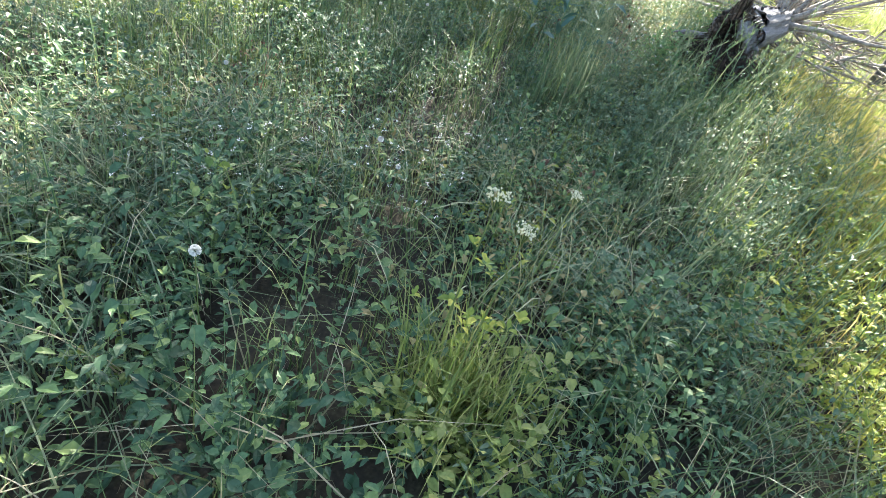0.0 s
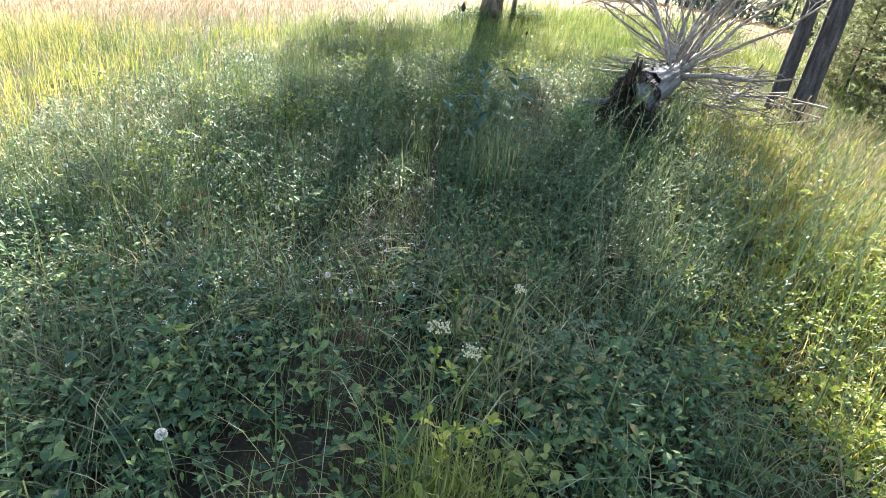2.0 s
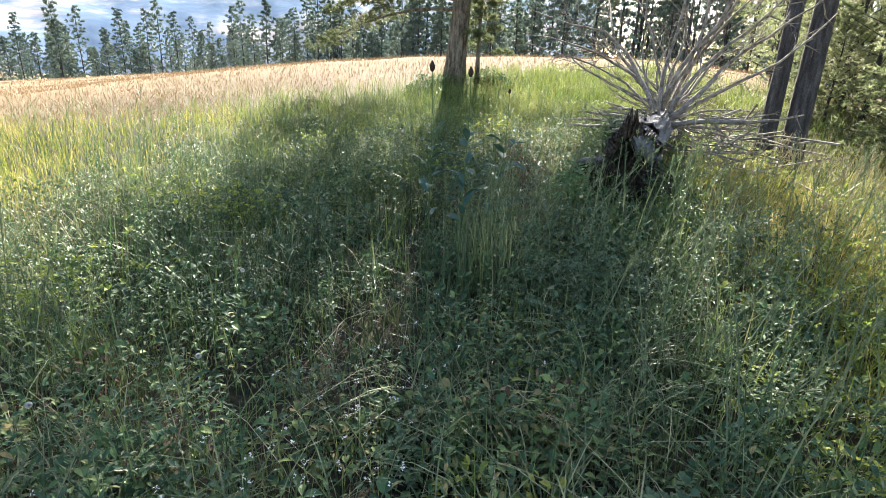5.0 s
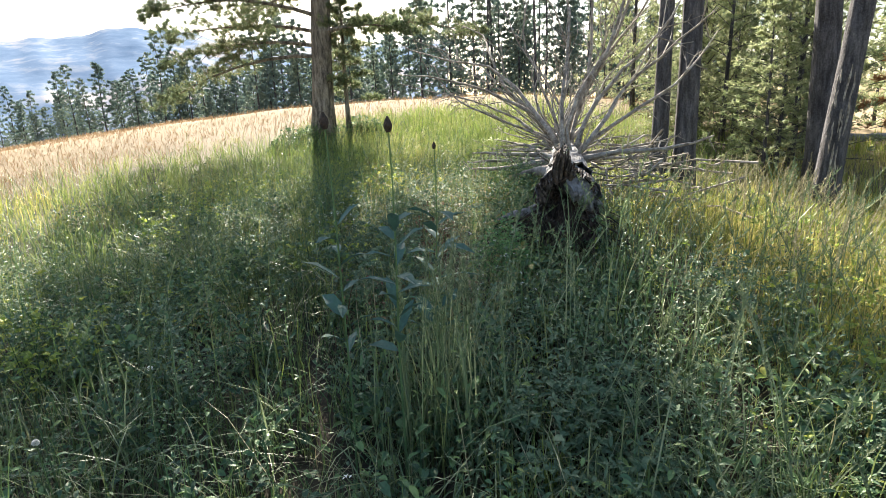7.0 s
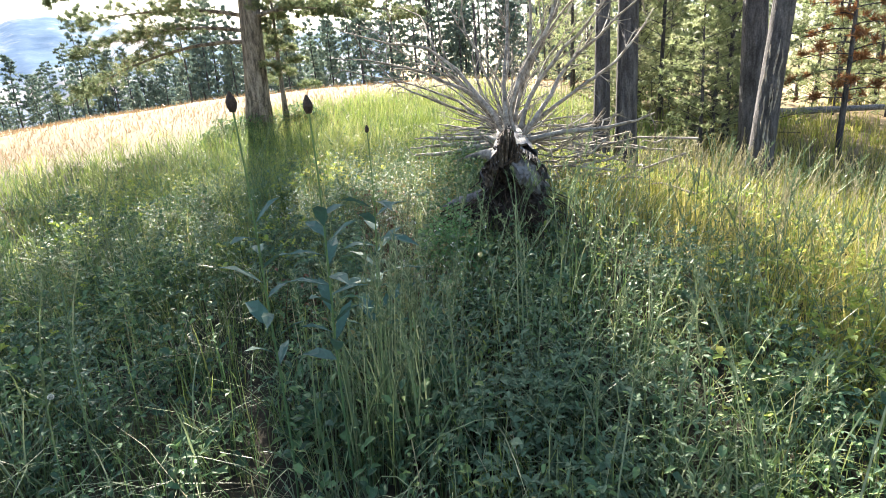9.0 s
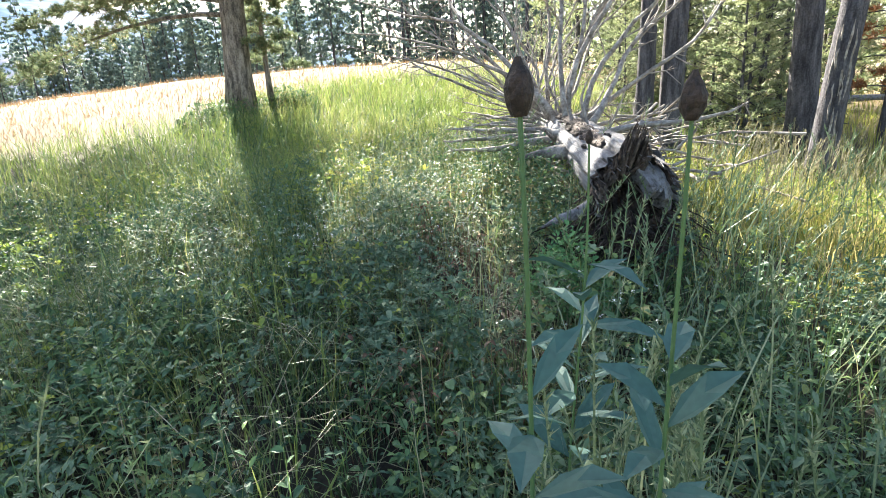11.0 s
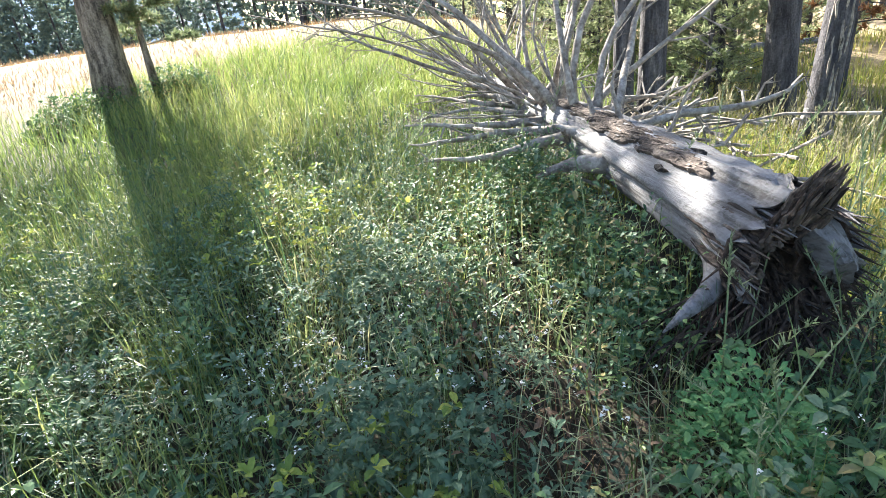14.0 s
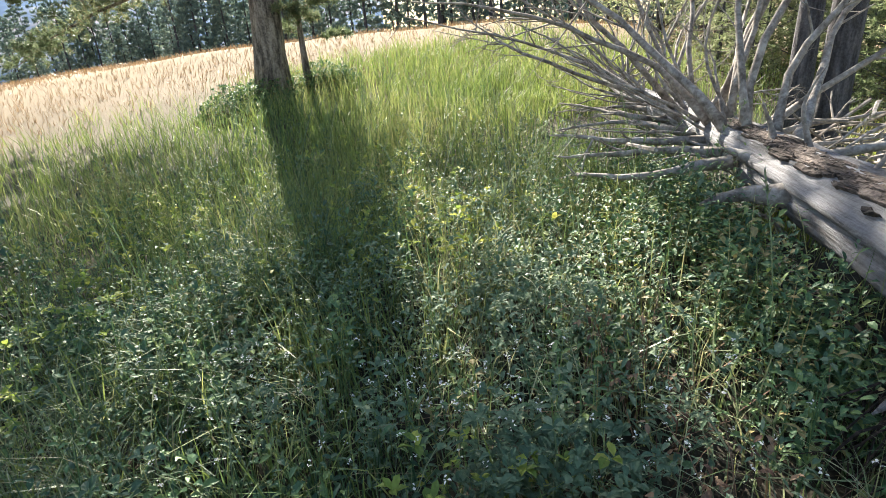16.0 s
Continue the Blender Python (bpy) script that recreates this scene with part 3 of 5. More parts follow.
def stand(kinds, spots, trng, lo, hi):
    """Puts trees of a few kinds at the given spots, the first ones of each kind in place."""
    used = set()
    for n, (x, y) in enumerate(spots):
        k = n % len(kinds)
        sc = trng.uniform(lo, hi)
        m = Matrix.Translation(place(x, y, 0.05)) @ Matrix.Rotation(trng.uniform(0, 6.28), 4, "Z")
        if k not in used:
            used.add(k)
            ob = kinds[k]
            ob.matrix_basis = m
        else:
            ob = copy_thing(kinds[k], m)
        ob.scale = (sc, sc, sc * trng.uniform(0.9, 1.15))


def polar(x0, y0, az, r):
    return (x0 + r * math.sin(radians(az)), y0 + r * math.cos(radians(az)))


spots = []
while len(spots) < 19:
    az, r = trng.uniform(47, 88), 8.8 + 7.5 * trng.uniform(0, 1) ** 1.3
    x, y = polar(0.4, 1.7, az, r)
    if az > 70 and r < 15:
        continue
    if all(math.hypot(x - a, y - b) > 0.72 for a, b in spots + [(6.8, 4.4), (7.7, 4.8), (6.2, 5.6)]) and not (az < 50 and r < 13):
        spots.append((x, y))
stand(young, spots, trng, 0.6, 1.05)
# low bushy ones along the thicket's edge
low_spots = []
while len(low_spots) < 22:
    az, r = trng.uniform(53, 92), trng.uniform(8.2, 13.5)
    x, y = polar(0.4, 1.7, az, r)
    if az > 67 and r < 12.5:
        continue
    if all(math.hypot(x - a, y - b) > 0.6 for a, b in low_spots + [(6.8, 4.4), (7.7, 4.8), (6.2, 5.6)]):
        low_spots.append((x, y))
for n, (x, y) in enumerate(low_spots):
    sc = trng.uniform(0.30, 0.58)
    ob = copy_thing(young[n % 3], Matrix.Translation(place(x, y, 0.05)) @ Matrix.Rotation(trng.uniform(0, 6.28), 4, "Z"))
    ob.scale = (sc * 1.25, sc * 1.25, sc)

# young pines beyond the leaning pine
for n in range(13):
    x, y = polar(0.4, 1.7, 68 + 2.0 * n + trng.uniform(-0.8, 0.8), trng.uniform(14.5, 21))
    sc = trng.uniform(0.55, 1.05)
    copy_thing(young[n % 3], Matrix.Translation(place(x, y, 0.05)) @ Matrix.Rotation(trng.uniform(0, 6.28), 4, "Z")).scale = (sc, sc, sc)

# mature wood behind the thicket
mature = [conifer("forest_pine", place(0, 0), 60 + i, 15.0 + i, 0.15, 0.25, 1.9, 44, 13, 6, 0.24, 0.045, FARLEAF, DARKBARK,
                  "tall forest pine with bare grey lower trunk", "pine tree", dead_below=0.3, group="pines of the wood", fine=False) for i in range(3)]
spots = []
while len(spots) < 32:
    az, r = trng.uniform(27, 108), trng.uniform(14, 44)
    if (az < 62 and r < 36) or (az < 84 and r < 27):
        continue
    p = polar(0.4, 1.7, az, r)
    if all(math.hypot(p[0] - a, p[1] - b) > 1.3 for a, b in spots):
        spots.append(p)
stand(mature, spots, trng, 0.8, 1.2)

# dead orange-needled pine in the wood
conifer("dead_pine", place(9.3, 4.4), 77, 3.6, 0.04, 0.22, 0.8, 46, 14, 10, 0.10, 0.018, RUST, DARKBARK, "dead young pine with rust-orange needles", "pine tree")

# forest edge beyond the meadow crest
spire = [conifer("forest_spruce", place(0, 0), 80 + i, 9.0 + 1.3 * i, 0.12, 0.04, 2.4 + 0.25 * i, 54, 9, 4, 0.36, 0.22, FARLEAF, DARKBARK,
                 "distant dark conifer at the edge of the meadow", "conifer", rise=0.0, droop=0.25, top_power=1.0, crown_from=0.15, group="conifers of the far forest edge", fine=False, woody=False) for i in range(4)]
for lo_az, hi_az, near, count, lo, hi in ((-30, -2, 62, 80, 0.38, 0.68), (-52, -30, 64, 10, 0.4, 0.7), (-2, 12, 56, 44, 0.45, 0.80), (12, 26, 48, 38, 0.6, 0.95), (26, 60, 42, 40, 0.7, 1.1)):
    spots = []
    while len(spots) < count:
        p = polar(0, 0, trng.uniform(lo_az, hi_az), near + 20 * trng.uniform(0, 1) ** 1.6)
        if all(math.hypot(p[0] - a, p[1] - b) > 1.0 for a, b in spots):
            spots.append(p)
    if lo_az == -30:
        stand(spire, spots, trng, lo, hi)
    else:
        for n, (x, y) in enumerate(spots):
            sc = trng.uniform(lo, hi)
            copy_thing(spire[n % 4], Matrix.Translation(place(x, y, 0.05)) @ Matrix.Rotation(trng.uniform(0, 6.28), 4, "Z")).scale = (sc, sc, sc)


# ---- fallen dead tree ----
LOG_TURN = -math.degrees(math.atan2(0.68, 0.733))
fallen = empty("fallen_tree", pose(2.615, 3.978, 0.94, 2.8, 0, LOG_TURN), "silver-grey fallen dead tree with bare branches and torn root end", "dead tree")
lrng = np.random.default_rng(3)


def log_radius(s):
    return 0.168 * np.clip(1 - s / 6.6, 0.02, 1) ** 0.72 + 0.022 * np.exp(-np.maximum(s, 0) / 0.16)


sides, rows_n = 64, 104
ls = np.concatenate([np.linspace(0.0, 0.4, 24, endpoint=False), np.linspace(0.4, 6.3, rows_n - 24)])
la = np.linspace(0, 2 * math.pi, sides, endpoint=False)
ridges = 0.05 * np.sin(7 * la + 1)[None] + 0.04 * np.sin(11 * la[None] + 1.4 * ls[:, None]) + 0.035 * np.sin(17 * la + 2)[None] + 0.03 * lrng.uniform(-1, 1, (rows_n, sides))
lr = log_radius(ls)[:, None] * (1 + ridges * np.clip(1.3 - ls[:, None] / 3, 0.35, 1))
rim_edge = 0.03 * np.sin(3 * la + 1) + 0.21 * np.exp(-((la - 1.02) / 0.52) ** 4) + 0.05 * np.sin(5 * la) ** 2 * (la < 3.4) + lrng.uniform(-0.03, 0.05, sides)
jag = np.maximum(rim_edge[None] - ls[:, None] * 0.85, 0) * (ls[:, None] < 0.4)
bowx, bowz = 0.03 * np.sin(ls * 1.1), 0.02 * np.sin(ls * 0.8 + 1)
lco = np.stack([bowx[:, None] + lr * np.cos(la)[None], ls[:, None] + jag, bowz[:, None] + lr * np.sin(la)[None]], -1)
li = np.arange(rows_n - 1)[:, None] * sides + np.arange(sides)[None]
lj = np.arange(rows_n - 1)[:, None] * sides + (np.arange(sides)[None] + 1) % sides
trunk = Shape()
trunk.add(lco, np.stack([li, lj, lj + sides, li + sides], -1))
part("trunk", trunk, SILVER, fallen, "barkless silver-grey trunk", True)

# dark remains of bark along the near flank
bark = Shape()
for _ in range(150):
    s0 = lrng.uniform(0.36, 1.9)
    a0 = math.pi / 2 + 0.50 - 0.12 * s0 + lrng.normal(0, 0.15)
    n1, n2 = 6, 3
    ln, wd = lrng.uniform(0.05, 0.22), lrng.uniform(0.02, 0.075)
    g1, g2 = np.meshgrid(np.linspace(0, ln, n1), np.linspace(-1, 1, n2), indexing="ij")
    g2 = g2 * wd * (0.35 + 0.65 * np.sin(np.linspace(0.3, 2.9, n1)))[:, None] + lrng.uniform(-0.03, 0.03, g1.shape)
    g1 = g1 + lrng.uniform(-0.015, 0.015, g1.shape)
    ss1, aa = s0 + g1, a0 + g2 + 0.25 * g1
    rr = log_radius(ss1) * 1.05 + lrng.uniform(0.001, 0.012, g1.shape)
    co = np.stack([rr * np.cos(aa) + 0.03 * np.sin(ss1 * 1.1), ss1, rr * np.sin(aa) + 0.02 * np.sin(ss1 * 0.8 + 1)], -1).reshape(-1, 3)
    q = [(i * n2 + j, i * n2 + j + 1, (i + 1) * n2 + j + 1, (i + 1) * n2 + j) for i in range(n1 - 1) for j in range(n2 - 1)]
    inner = co * [0.90, 1, 0.90]
    rim = [j for j in range(n2)] + [i * n2 + n2 - 1 for i in range(1, n1)] + [(n1 - 1) * n2 + j for j in range(n2 - 2, -1, -1)] + [i * n2 for i in range(n1 - 2, 0, -1)]
    m0 = len(co)
    q += [(rim[k], rim[(k + 1) % len(rim)], rim[(k + 1) % len(rim)] + m0, rim[k] + m0) for k in range(len(rim))]
    bark.add(np.concatenate([co, inner]), q)
part("bark_patch", bark, DARKPATCH, fallen, "dark flaking remains of bark")

# torn root end: rotten core with upright splinters and hanging roots
core = Shape()
cr = np.linspace(0, 0.17, 7)
ca = np.linspace(0, 2 * math.pi, 24, endpoint=False)
cco = np.stack([cr[:, None] * np.cos(ca)[None], 0.06 + 0.10 * (1 - cr[:, None] / 0.17) + lrng.uniform(-0.03, 0.03, (7, 24)), cr[:, None] * np.sin(ca)[None]], -1)
ci = np.arange(6)[:, None] * 24 + np.arange(24)[None]
cj = np.arange(6)[:, None] * 24 + (np.arange(24)[None] + 1) % 24
core.add(cco, np.stack([ci, cj, cj + 24, ci + 24], -1))
for k in range(230):
    a = lrng.uniform(0, 2 * math.pi)
    r0 = 0.172 * math.sqrt(lrng.uniform(0.02, 1))
    base = np.array([r0 * math.cos(a), 0.15, r0 * math.sin(a)])
    out = 0.06 * lrng.uniform(0.1, 1.0) * (1.0 if math.sin(a) < 0.3 else 0.35)
    if base[0] > 0.0 and base[2] > -0.06:
        continue
    tip = base + [out * math.cos(a), -0.08 - lrng.uniform(0.01, 0.10) * (0.4 + r0 * 3.2), out * math.sin(a) - 0.015]
    w = lrng.uniform(0.005, 0.015)
    core.tube([base, base * 0.45 + tip * 0.55 + lrng.normal(0, 0.008, 3), tip], [w, w * 0.9, 0.0015], 5, 0.2, True, lrng)
part("root_core", core, ROT, fallen, "dark rotten splintered root wood")
# palisade of dark fibres that stands along the top of the torn end
for k in range(74):
    a = lrng.uniform(1.35, 2.75) if k < 60 else lrng.uniform(2.6, 3.6)
    tallest = 0.035 + 0.15 * math.exp(-((a - 1.85) / 0.33) ** 2) * lrng.uniform(0.6, 1.0)
    w = lrng.uniform(0.006, 0.013)
    spike = Shape()
    d = np.array([math.cos(a), 0, math.sin(a)])
    b0 = d * lrng.uniform(0.115, 0.165) + [0, 0.15, 0]
    up = np.array([0.10 + 0.25 * (1.85 - a), -0.50, 1.0]) * tallest
    front = b0 + [0, -0.09 - lrng.uniform(0, 0.05), 0]
    spike.tube([b0, front, front + up * 0.4 + lrng.normal(0, 0.003, 3), front + up * 0.8 + lrng.normal(0, 0.005, 3), front + up * 1.05], [w, w * 1.1, w, w * 0.7, 0.002], 6, 0.15, True, lrng)
    part("splinter", spike, (DARKPATCH, ROT, DARKPATCH)[k % 3], fallen)
# short dark and grey fibres all round the torn rim
for k in range(96):
    a = lrng.uniform(-0.6, 3.9)
    d = np.array([math.cos(a), 0, math.sin(a)])
    w, start = lrng.uniform(0.003, 0.008), lrng.uniform(0.16, 0.34)
    fibre = Shape()
    fibre.tube([d * 0.150 + [0, start, 0], d * 0.178 + [0, start * 0.6, 0], d * lrng.uniform(0.160, 0.182) + [0, 0.06, 0], d * lrng.uniform(0.150, 0.190) + [0, lrng.uniform(-0.06, 0.04), 0]], [w * 0.5, w, w * 0.9, 0.0015], 5, 0.25, True, lrng)
    part("fibre", fibre, (DARKPATCH, ROT, SILVER)[k % 3], fallen)
# grey lumps of root stubs at the side of the torn end
for a, w, ln in ((-0.15, 0.022, 0.06), (-0.5, 0.018, 0.05)):
    stub = Shape()
    d = np.array([math.cos(a), -0.35, math.sin(a)])
    stub.tube([d * 0.11 + [0, 0.13, 0], d * 0.15 + [0, 0.12, 0], d * (0.15 + 0.6 * ln) + [0, 0.11, 0], d * (0.15 + ln) + [0, 0.10, -0.01]], [w, w * 1.1, w * 0.85, w * 0.25], 9, 0.2, True, lrng)
    part("root_stub", stub, SILVER, fallen, "grey worn stub of a broken root")
# smooth grey face sloping down at the upper right of the torn end
n1, n2 = 12, 9
u, v = np.meshgrid(np.linspace(0, 1, n1), np.linspace(-1, 1, n2), indexing="ij")
wide = 0.060 + 0.045 * np.sin(np.clip(u * 3.1 + 0.2, 0, 3.3))
face = np.stack([0.045 + 0.055 * u + v * wide, 0.20 - 0.25 * u + 0.04 * v + 0.02 * v ** 2 + 0.008 * np.sin(9 * v + 3 * u), 0.182 - 0.05 * u - 0.10 * u ** 2 - 0.03 * v ** 2 - 0.045 * v], -1)
face += lrng.normal(0, 0.0025, face.shape)
face[-1, :, 2] -= lrng.uniform(0.0, 0.045, n2)
q = np.array([(i * n2 + j, i * n2 + j + 1, (i + 1) * n2 + j + 1, (i + 1) * n2 + j) for i in range(n1 - 1) for j in range(n2 - 1)])
rim = [j for j in range(n2)] + [i * n2 + n2 - 1 for i in range(1, n1)] + [(n1 - 1) * n2 + j for j in range(n2 - 2, -1, -1)] + [i * n2 for i in range(n1 - 2, 0, -1)]
under = face.reshape(-1, 3) + [-0.01, 0.05, -0.05]
slab = Shape()
slab.add(np.concatenate([face.reshape(-1, 3), under]), np.concatenate([q, q[:, ::-1] + n1 * n2, [(rim[k], rim[(k + 1) % len(rim)], rim[(k + 1) % len(rim)] + n1 * n2, rim[k] + n1 * n2) for k in range(len(rim))]]))
part("torn_face", slab, SILVER, fallen, "smooth pale grey torn wood")
for k in range(16):
    a = lrng.uniform(-0.4, math.pi + 0.3)
    d = np.array([math.cos(a), 0, math.sin(a)])
    sliver = Shape()
    w, tip = lrng.uniform(0.003, 0.007), lrng.uniform(-0.03, 0.03)
    sliver.tube([d * 0.172 + [0, lrng.uniform(0.16, 0.4), 0], d * 0.180 + [0, 0.08, 0], d * lrng.uniform(0.170, 0.188) + [0, tip, 0]], [w * 0.5, w, 0.0015], 5, 0.2, True, lrng)
    part("sliver", sliver, SILVER if k % 2 else ROT, fallen)
# dark clod of roots between the torn end and the ground
ce, cn = np.meshgrid(np.linspace(-1.5, 1.5, 15), np.linspace(0, 2 * math.pi, 22, endpoint=False), indexing="ij")
swell = 1 + 0.20 * np.sin(5 * cn + 2 * ce) + 0.14 * np.sin(9 * cn - 3 * ce) + lrng.uniform(-0.12, 0.12, ce.shape)
clod = Shape()
flare = 1.0 - 0.35 * np.sin(ce)
cx3 = np.stack([-0.01 + 0.17 * flare * swell * np.cos(ce) * np.cos(cn), 0.14 + 0.13 * flare * swell * np.cos(ce) * np.sin(cn), -0.22 + 0.19 * np.sin(ce)], -1)
ci = np.arange(14)[:, None] * 22 + np.arange(22)[None]
cj = np.arange(14)[:, None] * 22 + (np.arange(22)[None] + 1) % 22
clod.add(cx3, np.stack([ci, cj, cj + 22, ci + 22], -1))
part("root_clod", clod, ROT, fallen, "dark clod of rotten roots and soil")
tangle = Shape()
for k in range(140):
    side, along = lrng.normal(-0.03, 0.10), lrng.uniform(-0.04, 0.20)
    b0 = np.array([side, along, -0.06 - 0.12 * lrng.uniform(0, 1)])
    end = np.array([side * 2.0 + lrng.normal(-0.03, 0.10), along - lrng.uniform(-0.02, 0.18), -0.30 - lrng.uniform(0.0, 0.16)])
    mid = (b0 + end) / 2 + np.array([lrng.normal(0, 0.05) + 0.25 * side, lrng.normal(0, 0.04), 0.04])
    w = lrng.uniform(0.0015, 0.0055)
    bow = lrng.normal(0, 0.025, 3)
    tangle.tube([b0, (b0 + mid) / 2 + bow, mid, (mid + end) / 2 - bow, end], [w, w, w * 0.8, w * 0.6, 0.001], 4)
tagged(part("root_tangle", tangle, ROT, fallen, "dark tangle of torn roots reaching the ground"), kind="stuff")
splint = Shape()
splint.tube([(-0.10, 0.24, -0.07), (-0.17, 0.14, -0.085), (-0.25, 0.07, -0.09), (-0.34, 0.02, -0.095), (-0.43, -0.02, -0.12)], [0.05, 0.040, 0.028, 0.019, 0.003], 9, 0.14, True, lrng)
part("torn_splinter", splint, SILVER, fallen, "pale torn splinter of wood", True)
for _ in range(26):
    root = Shape()
    a = lrng.uniform(-0.35, math.pi + 0.35) if lrng.uniform() < 0.25 else lrng.uniform(math.pi + 0.1, 2 * math.pi - 0.1)
    b0 = np.array([0.15 * math.cos(a), lrng.uniform(0.0, 0.12), 0.15 * math.sin(a)])
    ln = lrng.uniform(0.08, 0.20)
    d = np.array([math.cos(a) * 0.5 + lrng.normal(-0.1, 0.3), -lrng.uniform(0.05, 0.5), -abs(lrng.normal(0.6, 0.3))])
    pth = [b0 + d * ln * f + [0.03 * math.sin(7 * f + a), 0, -0.25 * ln * f * f] for f in np.linspace(0, 1, 6)]
    root.tube(pth, np.linspace(lrng.uniform(0.005, 0.016), 0.002, 6), 5)
    part("root", root, ROT, fallen)


def dead_branch(s, angle, length, fwd, curl, thick, twigs=5):
    """A bare branch of the fallen tree. angle: 0 to the right, 90 up, 180 to the left."""
    a = radians(angle)
    d = np.array([math.cos(a), fwd, math.sin(a)])
    d /= np.linalg.norm(d)
    b0 = np.array([math.cos(a), 0, math.sin(a)]) * log_radius(s) * 0.8 + [0.03 * math.sin(s * 1.1), s, 0.02 * math.sin(s * 0.8 + 1)]
    f = np.linspace(0, 1, 11)[:, None]
    lift = np.array([0, -0.15, 1.0]) * curl * length
    sway = unit(np.cross(d, [0, 0, 1.0])) if abs(d[2]) < 0.95 else np.array([1.0, 0, 0])
    ph = lrng.uniform(0, 6)
    p = b0 + d * length * f + lift * (f ** 2 if curl > 0 else f ** 2) + sway * length * 0.10 * (np.sin(f * 5 + ph) - math.sin(ph)) + np.cumsum(lrng.normal(0, 0.012, (11, 3)), 0) * (length / 1.6)
    shp = Shape()
    shp.tube(p, thick * (1 - 0.88 * f[:, 0]) ** 0.8 + 0.35 * thick * np.exp(-f[:, 0] * length / 0.06), 8, 0.10, True, lrng)
    ob = part("branch", shp, TWIGWOOD, fallen, smooth=True)
    for _ in range(twigs):
        tw = Shape()
        u = lrng.uniform(0.3, 0.97)
        q0 = np.array([np.interp(u, f[:, 0], p[:, c]) for c in range(3)])
        e = unit(d + lrng.normal(0, 0.65, 3))
        tl = length * lrng.uniform(0.12, 0.34) * (1.15 - 0.5 * u)
        mid = q0 + e * tl * 0.5 + lrng.normal(0, 0.02, 3)
        end = q0 + e * tl + [0, 0, lrng.normal(-0.02, 0.05)]
        tw.tube([q0, mid, end], [thick * 0.30, thick * 0.22, 0.0018], 5)
        for _k in range(2):
            e2 = unit(e + lrng.normal(0, 0.7, 3))
            tw.tube([mid - e2 * 0.004, mid + e2 * tl * 0.3], [thick * 0.14, 0.0014], 4)
        part("twig", tw, TWIGWOOD, ob)


# low branches to the left
for s, an, ln, fw, cu, th in ((1.62, 184, 1.05, 0.30, -0.02, 0.040), (1.80, 181, 1.20, 0.40, -0.03, 0.034), (2.05, 178, 1.25, 0.35, -0.04, 0.032), (2.35, 182, 1.15, 0.45, -0.04, 0.030), (2.75, 175, 1.1, 0.5, 0.0, 0.026), (3.2, 180, 1.0, 0.5, -0.03, 0.022)):
    dead_branch(s, an, ln * 0.72, fw, cu, th * 0.85, 4)
# arching over to the left
for s, an, ln, fw, cu, th in ((1.95, 128, 2.25, 0.28, -0.36, 0.036), (2.15, 138, 2.1, 0.40, -0.28, 0.030), (2.45, 150, 1.9, 0.45, -0.10, 0.026), (2.70, 122, 2.3, 0.35, -0.30, 0.030), (2.95, 144, 1.9, 0.55, -0.22, 0.024), (3.3, 132, 1.8, 0.4, -0.2, 0.022), (3.7, 150, 1.5, 0.5, -0.1, 0.020), (4.1, 125, 1.4, 0.5, -0.1, 0.018)):
    dead_branch(s, an, ln * 1.18, fw, cu, th * 0.72, 9)
# upright
for s, an, ln, fw, cu, th in ((1.75, 104, 1.75, 0.42, 0.10, 0.030), (1.85, 86, 2.0, 0.30, 0.0, 0.034), (2.05, 96, 1.9, 0.35, 0.05, 0.028), (2.3, 80, 2.05, 0.30, 0.0, 0.030), (2.55, 108, 1.8, 0.45, 0.1, 0.026), (2.8, 90, 1.9, 0.4, 0.0, 0.026), (3.1, 100, 1.7, 0.5, 0.1, 0.022), (3.5, 84, 1.6, 0.5, 0.0, 0.020), (4.0, 98, 1.3, 0.6, 0.0, 0.018), (4.6, 88, 1.1, 0.6, 0.0, 0.016)):
    dead_branch(s, an, ln * 1.18, fw, cu, th * 0.72, 8)
# leaning to the right
for s, an, ln, fw, cu, th in ((1.55, 42, 1.70, 0.40, 0.06, 0.036), (1.70, 55, 1.65, 0.45, 0.10, 0.032), (1.90, 34, 1.6, 0.40, 0.10, 0.030), (2.15, 62, 1.8, 0.35, 0.05, 0.030), (2.5, 48, 1.6, 0.45, 0.0, 0.026), (2.9, 58, 1.6, 0.5, 0.0, 0.024), (3.4, 44, 1.4, 0.5, 0.0, 0.020)):
    dead_branch(s, an, ln, fw, cu, th * 0.72, 8)
# low branches to the right
for s, an, ln, fw, cu, th in ((1.42, 8, 1.10, 0.25, 0.06, 0.034), (1.58, -2, 0.9, 0.5, 0.0, 0.030), (1.9, 8, 1.0, 0.4, 0.0, 0.028), (2.25, -8, 0.9, 0.5, 0.0, 0.026), (2.7, 4, 1.1, 0.5, 0.0, 0.022), (3.2, -5, 1.0, 0.5, 0.0, 0.020)):
    dead_branch(s, an, ln, fw, cu, th * 0.8, 6)
# broken stubs
for s, an, ln, fw, cu, th in ((1.12, 186, 0.34, 0.05, 0.0, 0.050), (1.28, 80, 0.28, 0.3, 0.3, 0.014), (0.95, 62, 0.22, -0.2, 0.5, 0.010), (1.45, 110, 0.22, 0.2, 0.0, 0.018), (1.5, 160, 0.15, 0.3, 0.0, 0.03)):
    dead_branch(s, an, ln, fw, cu, th, 0)
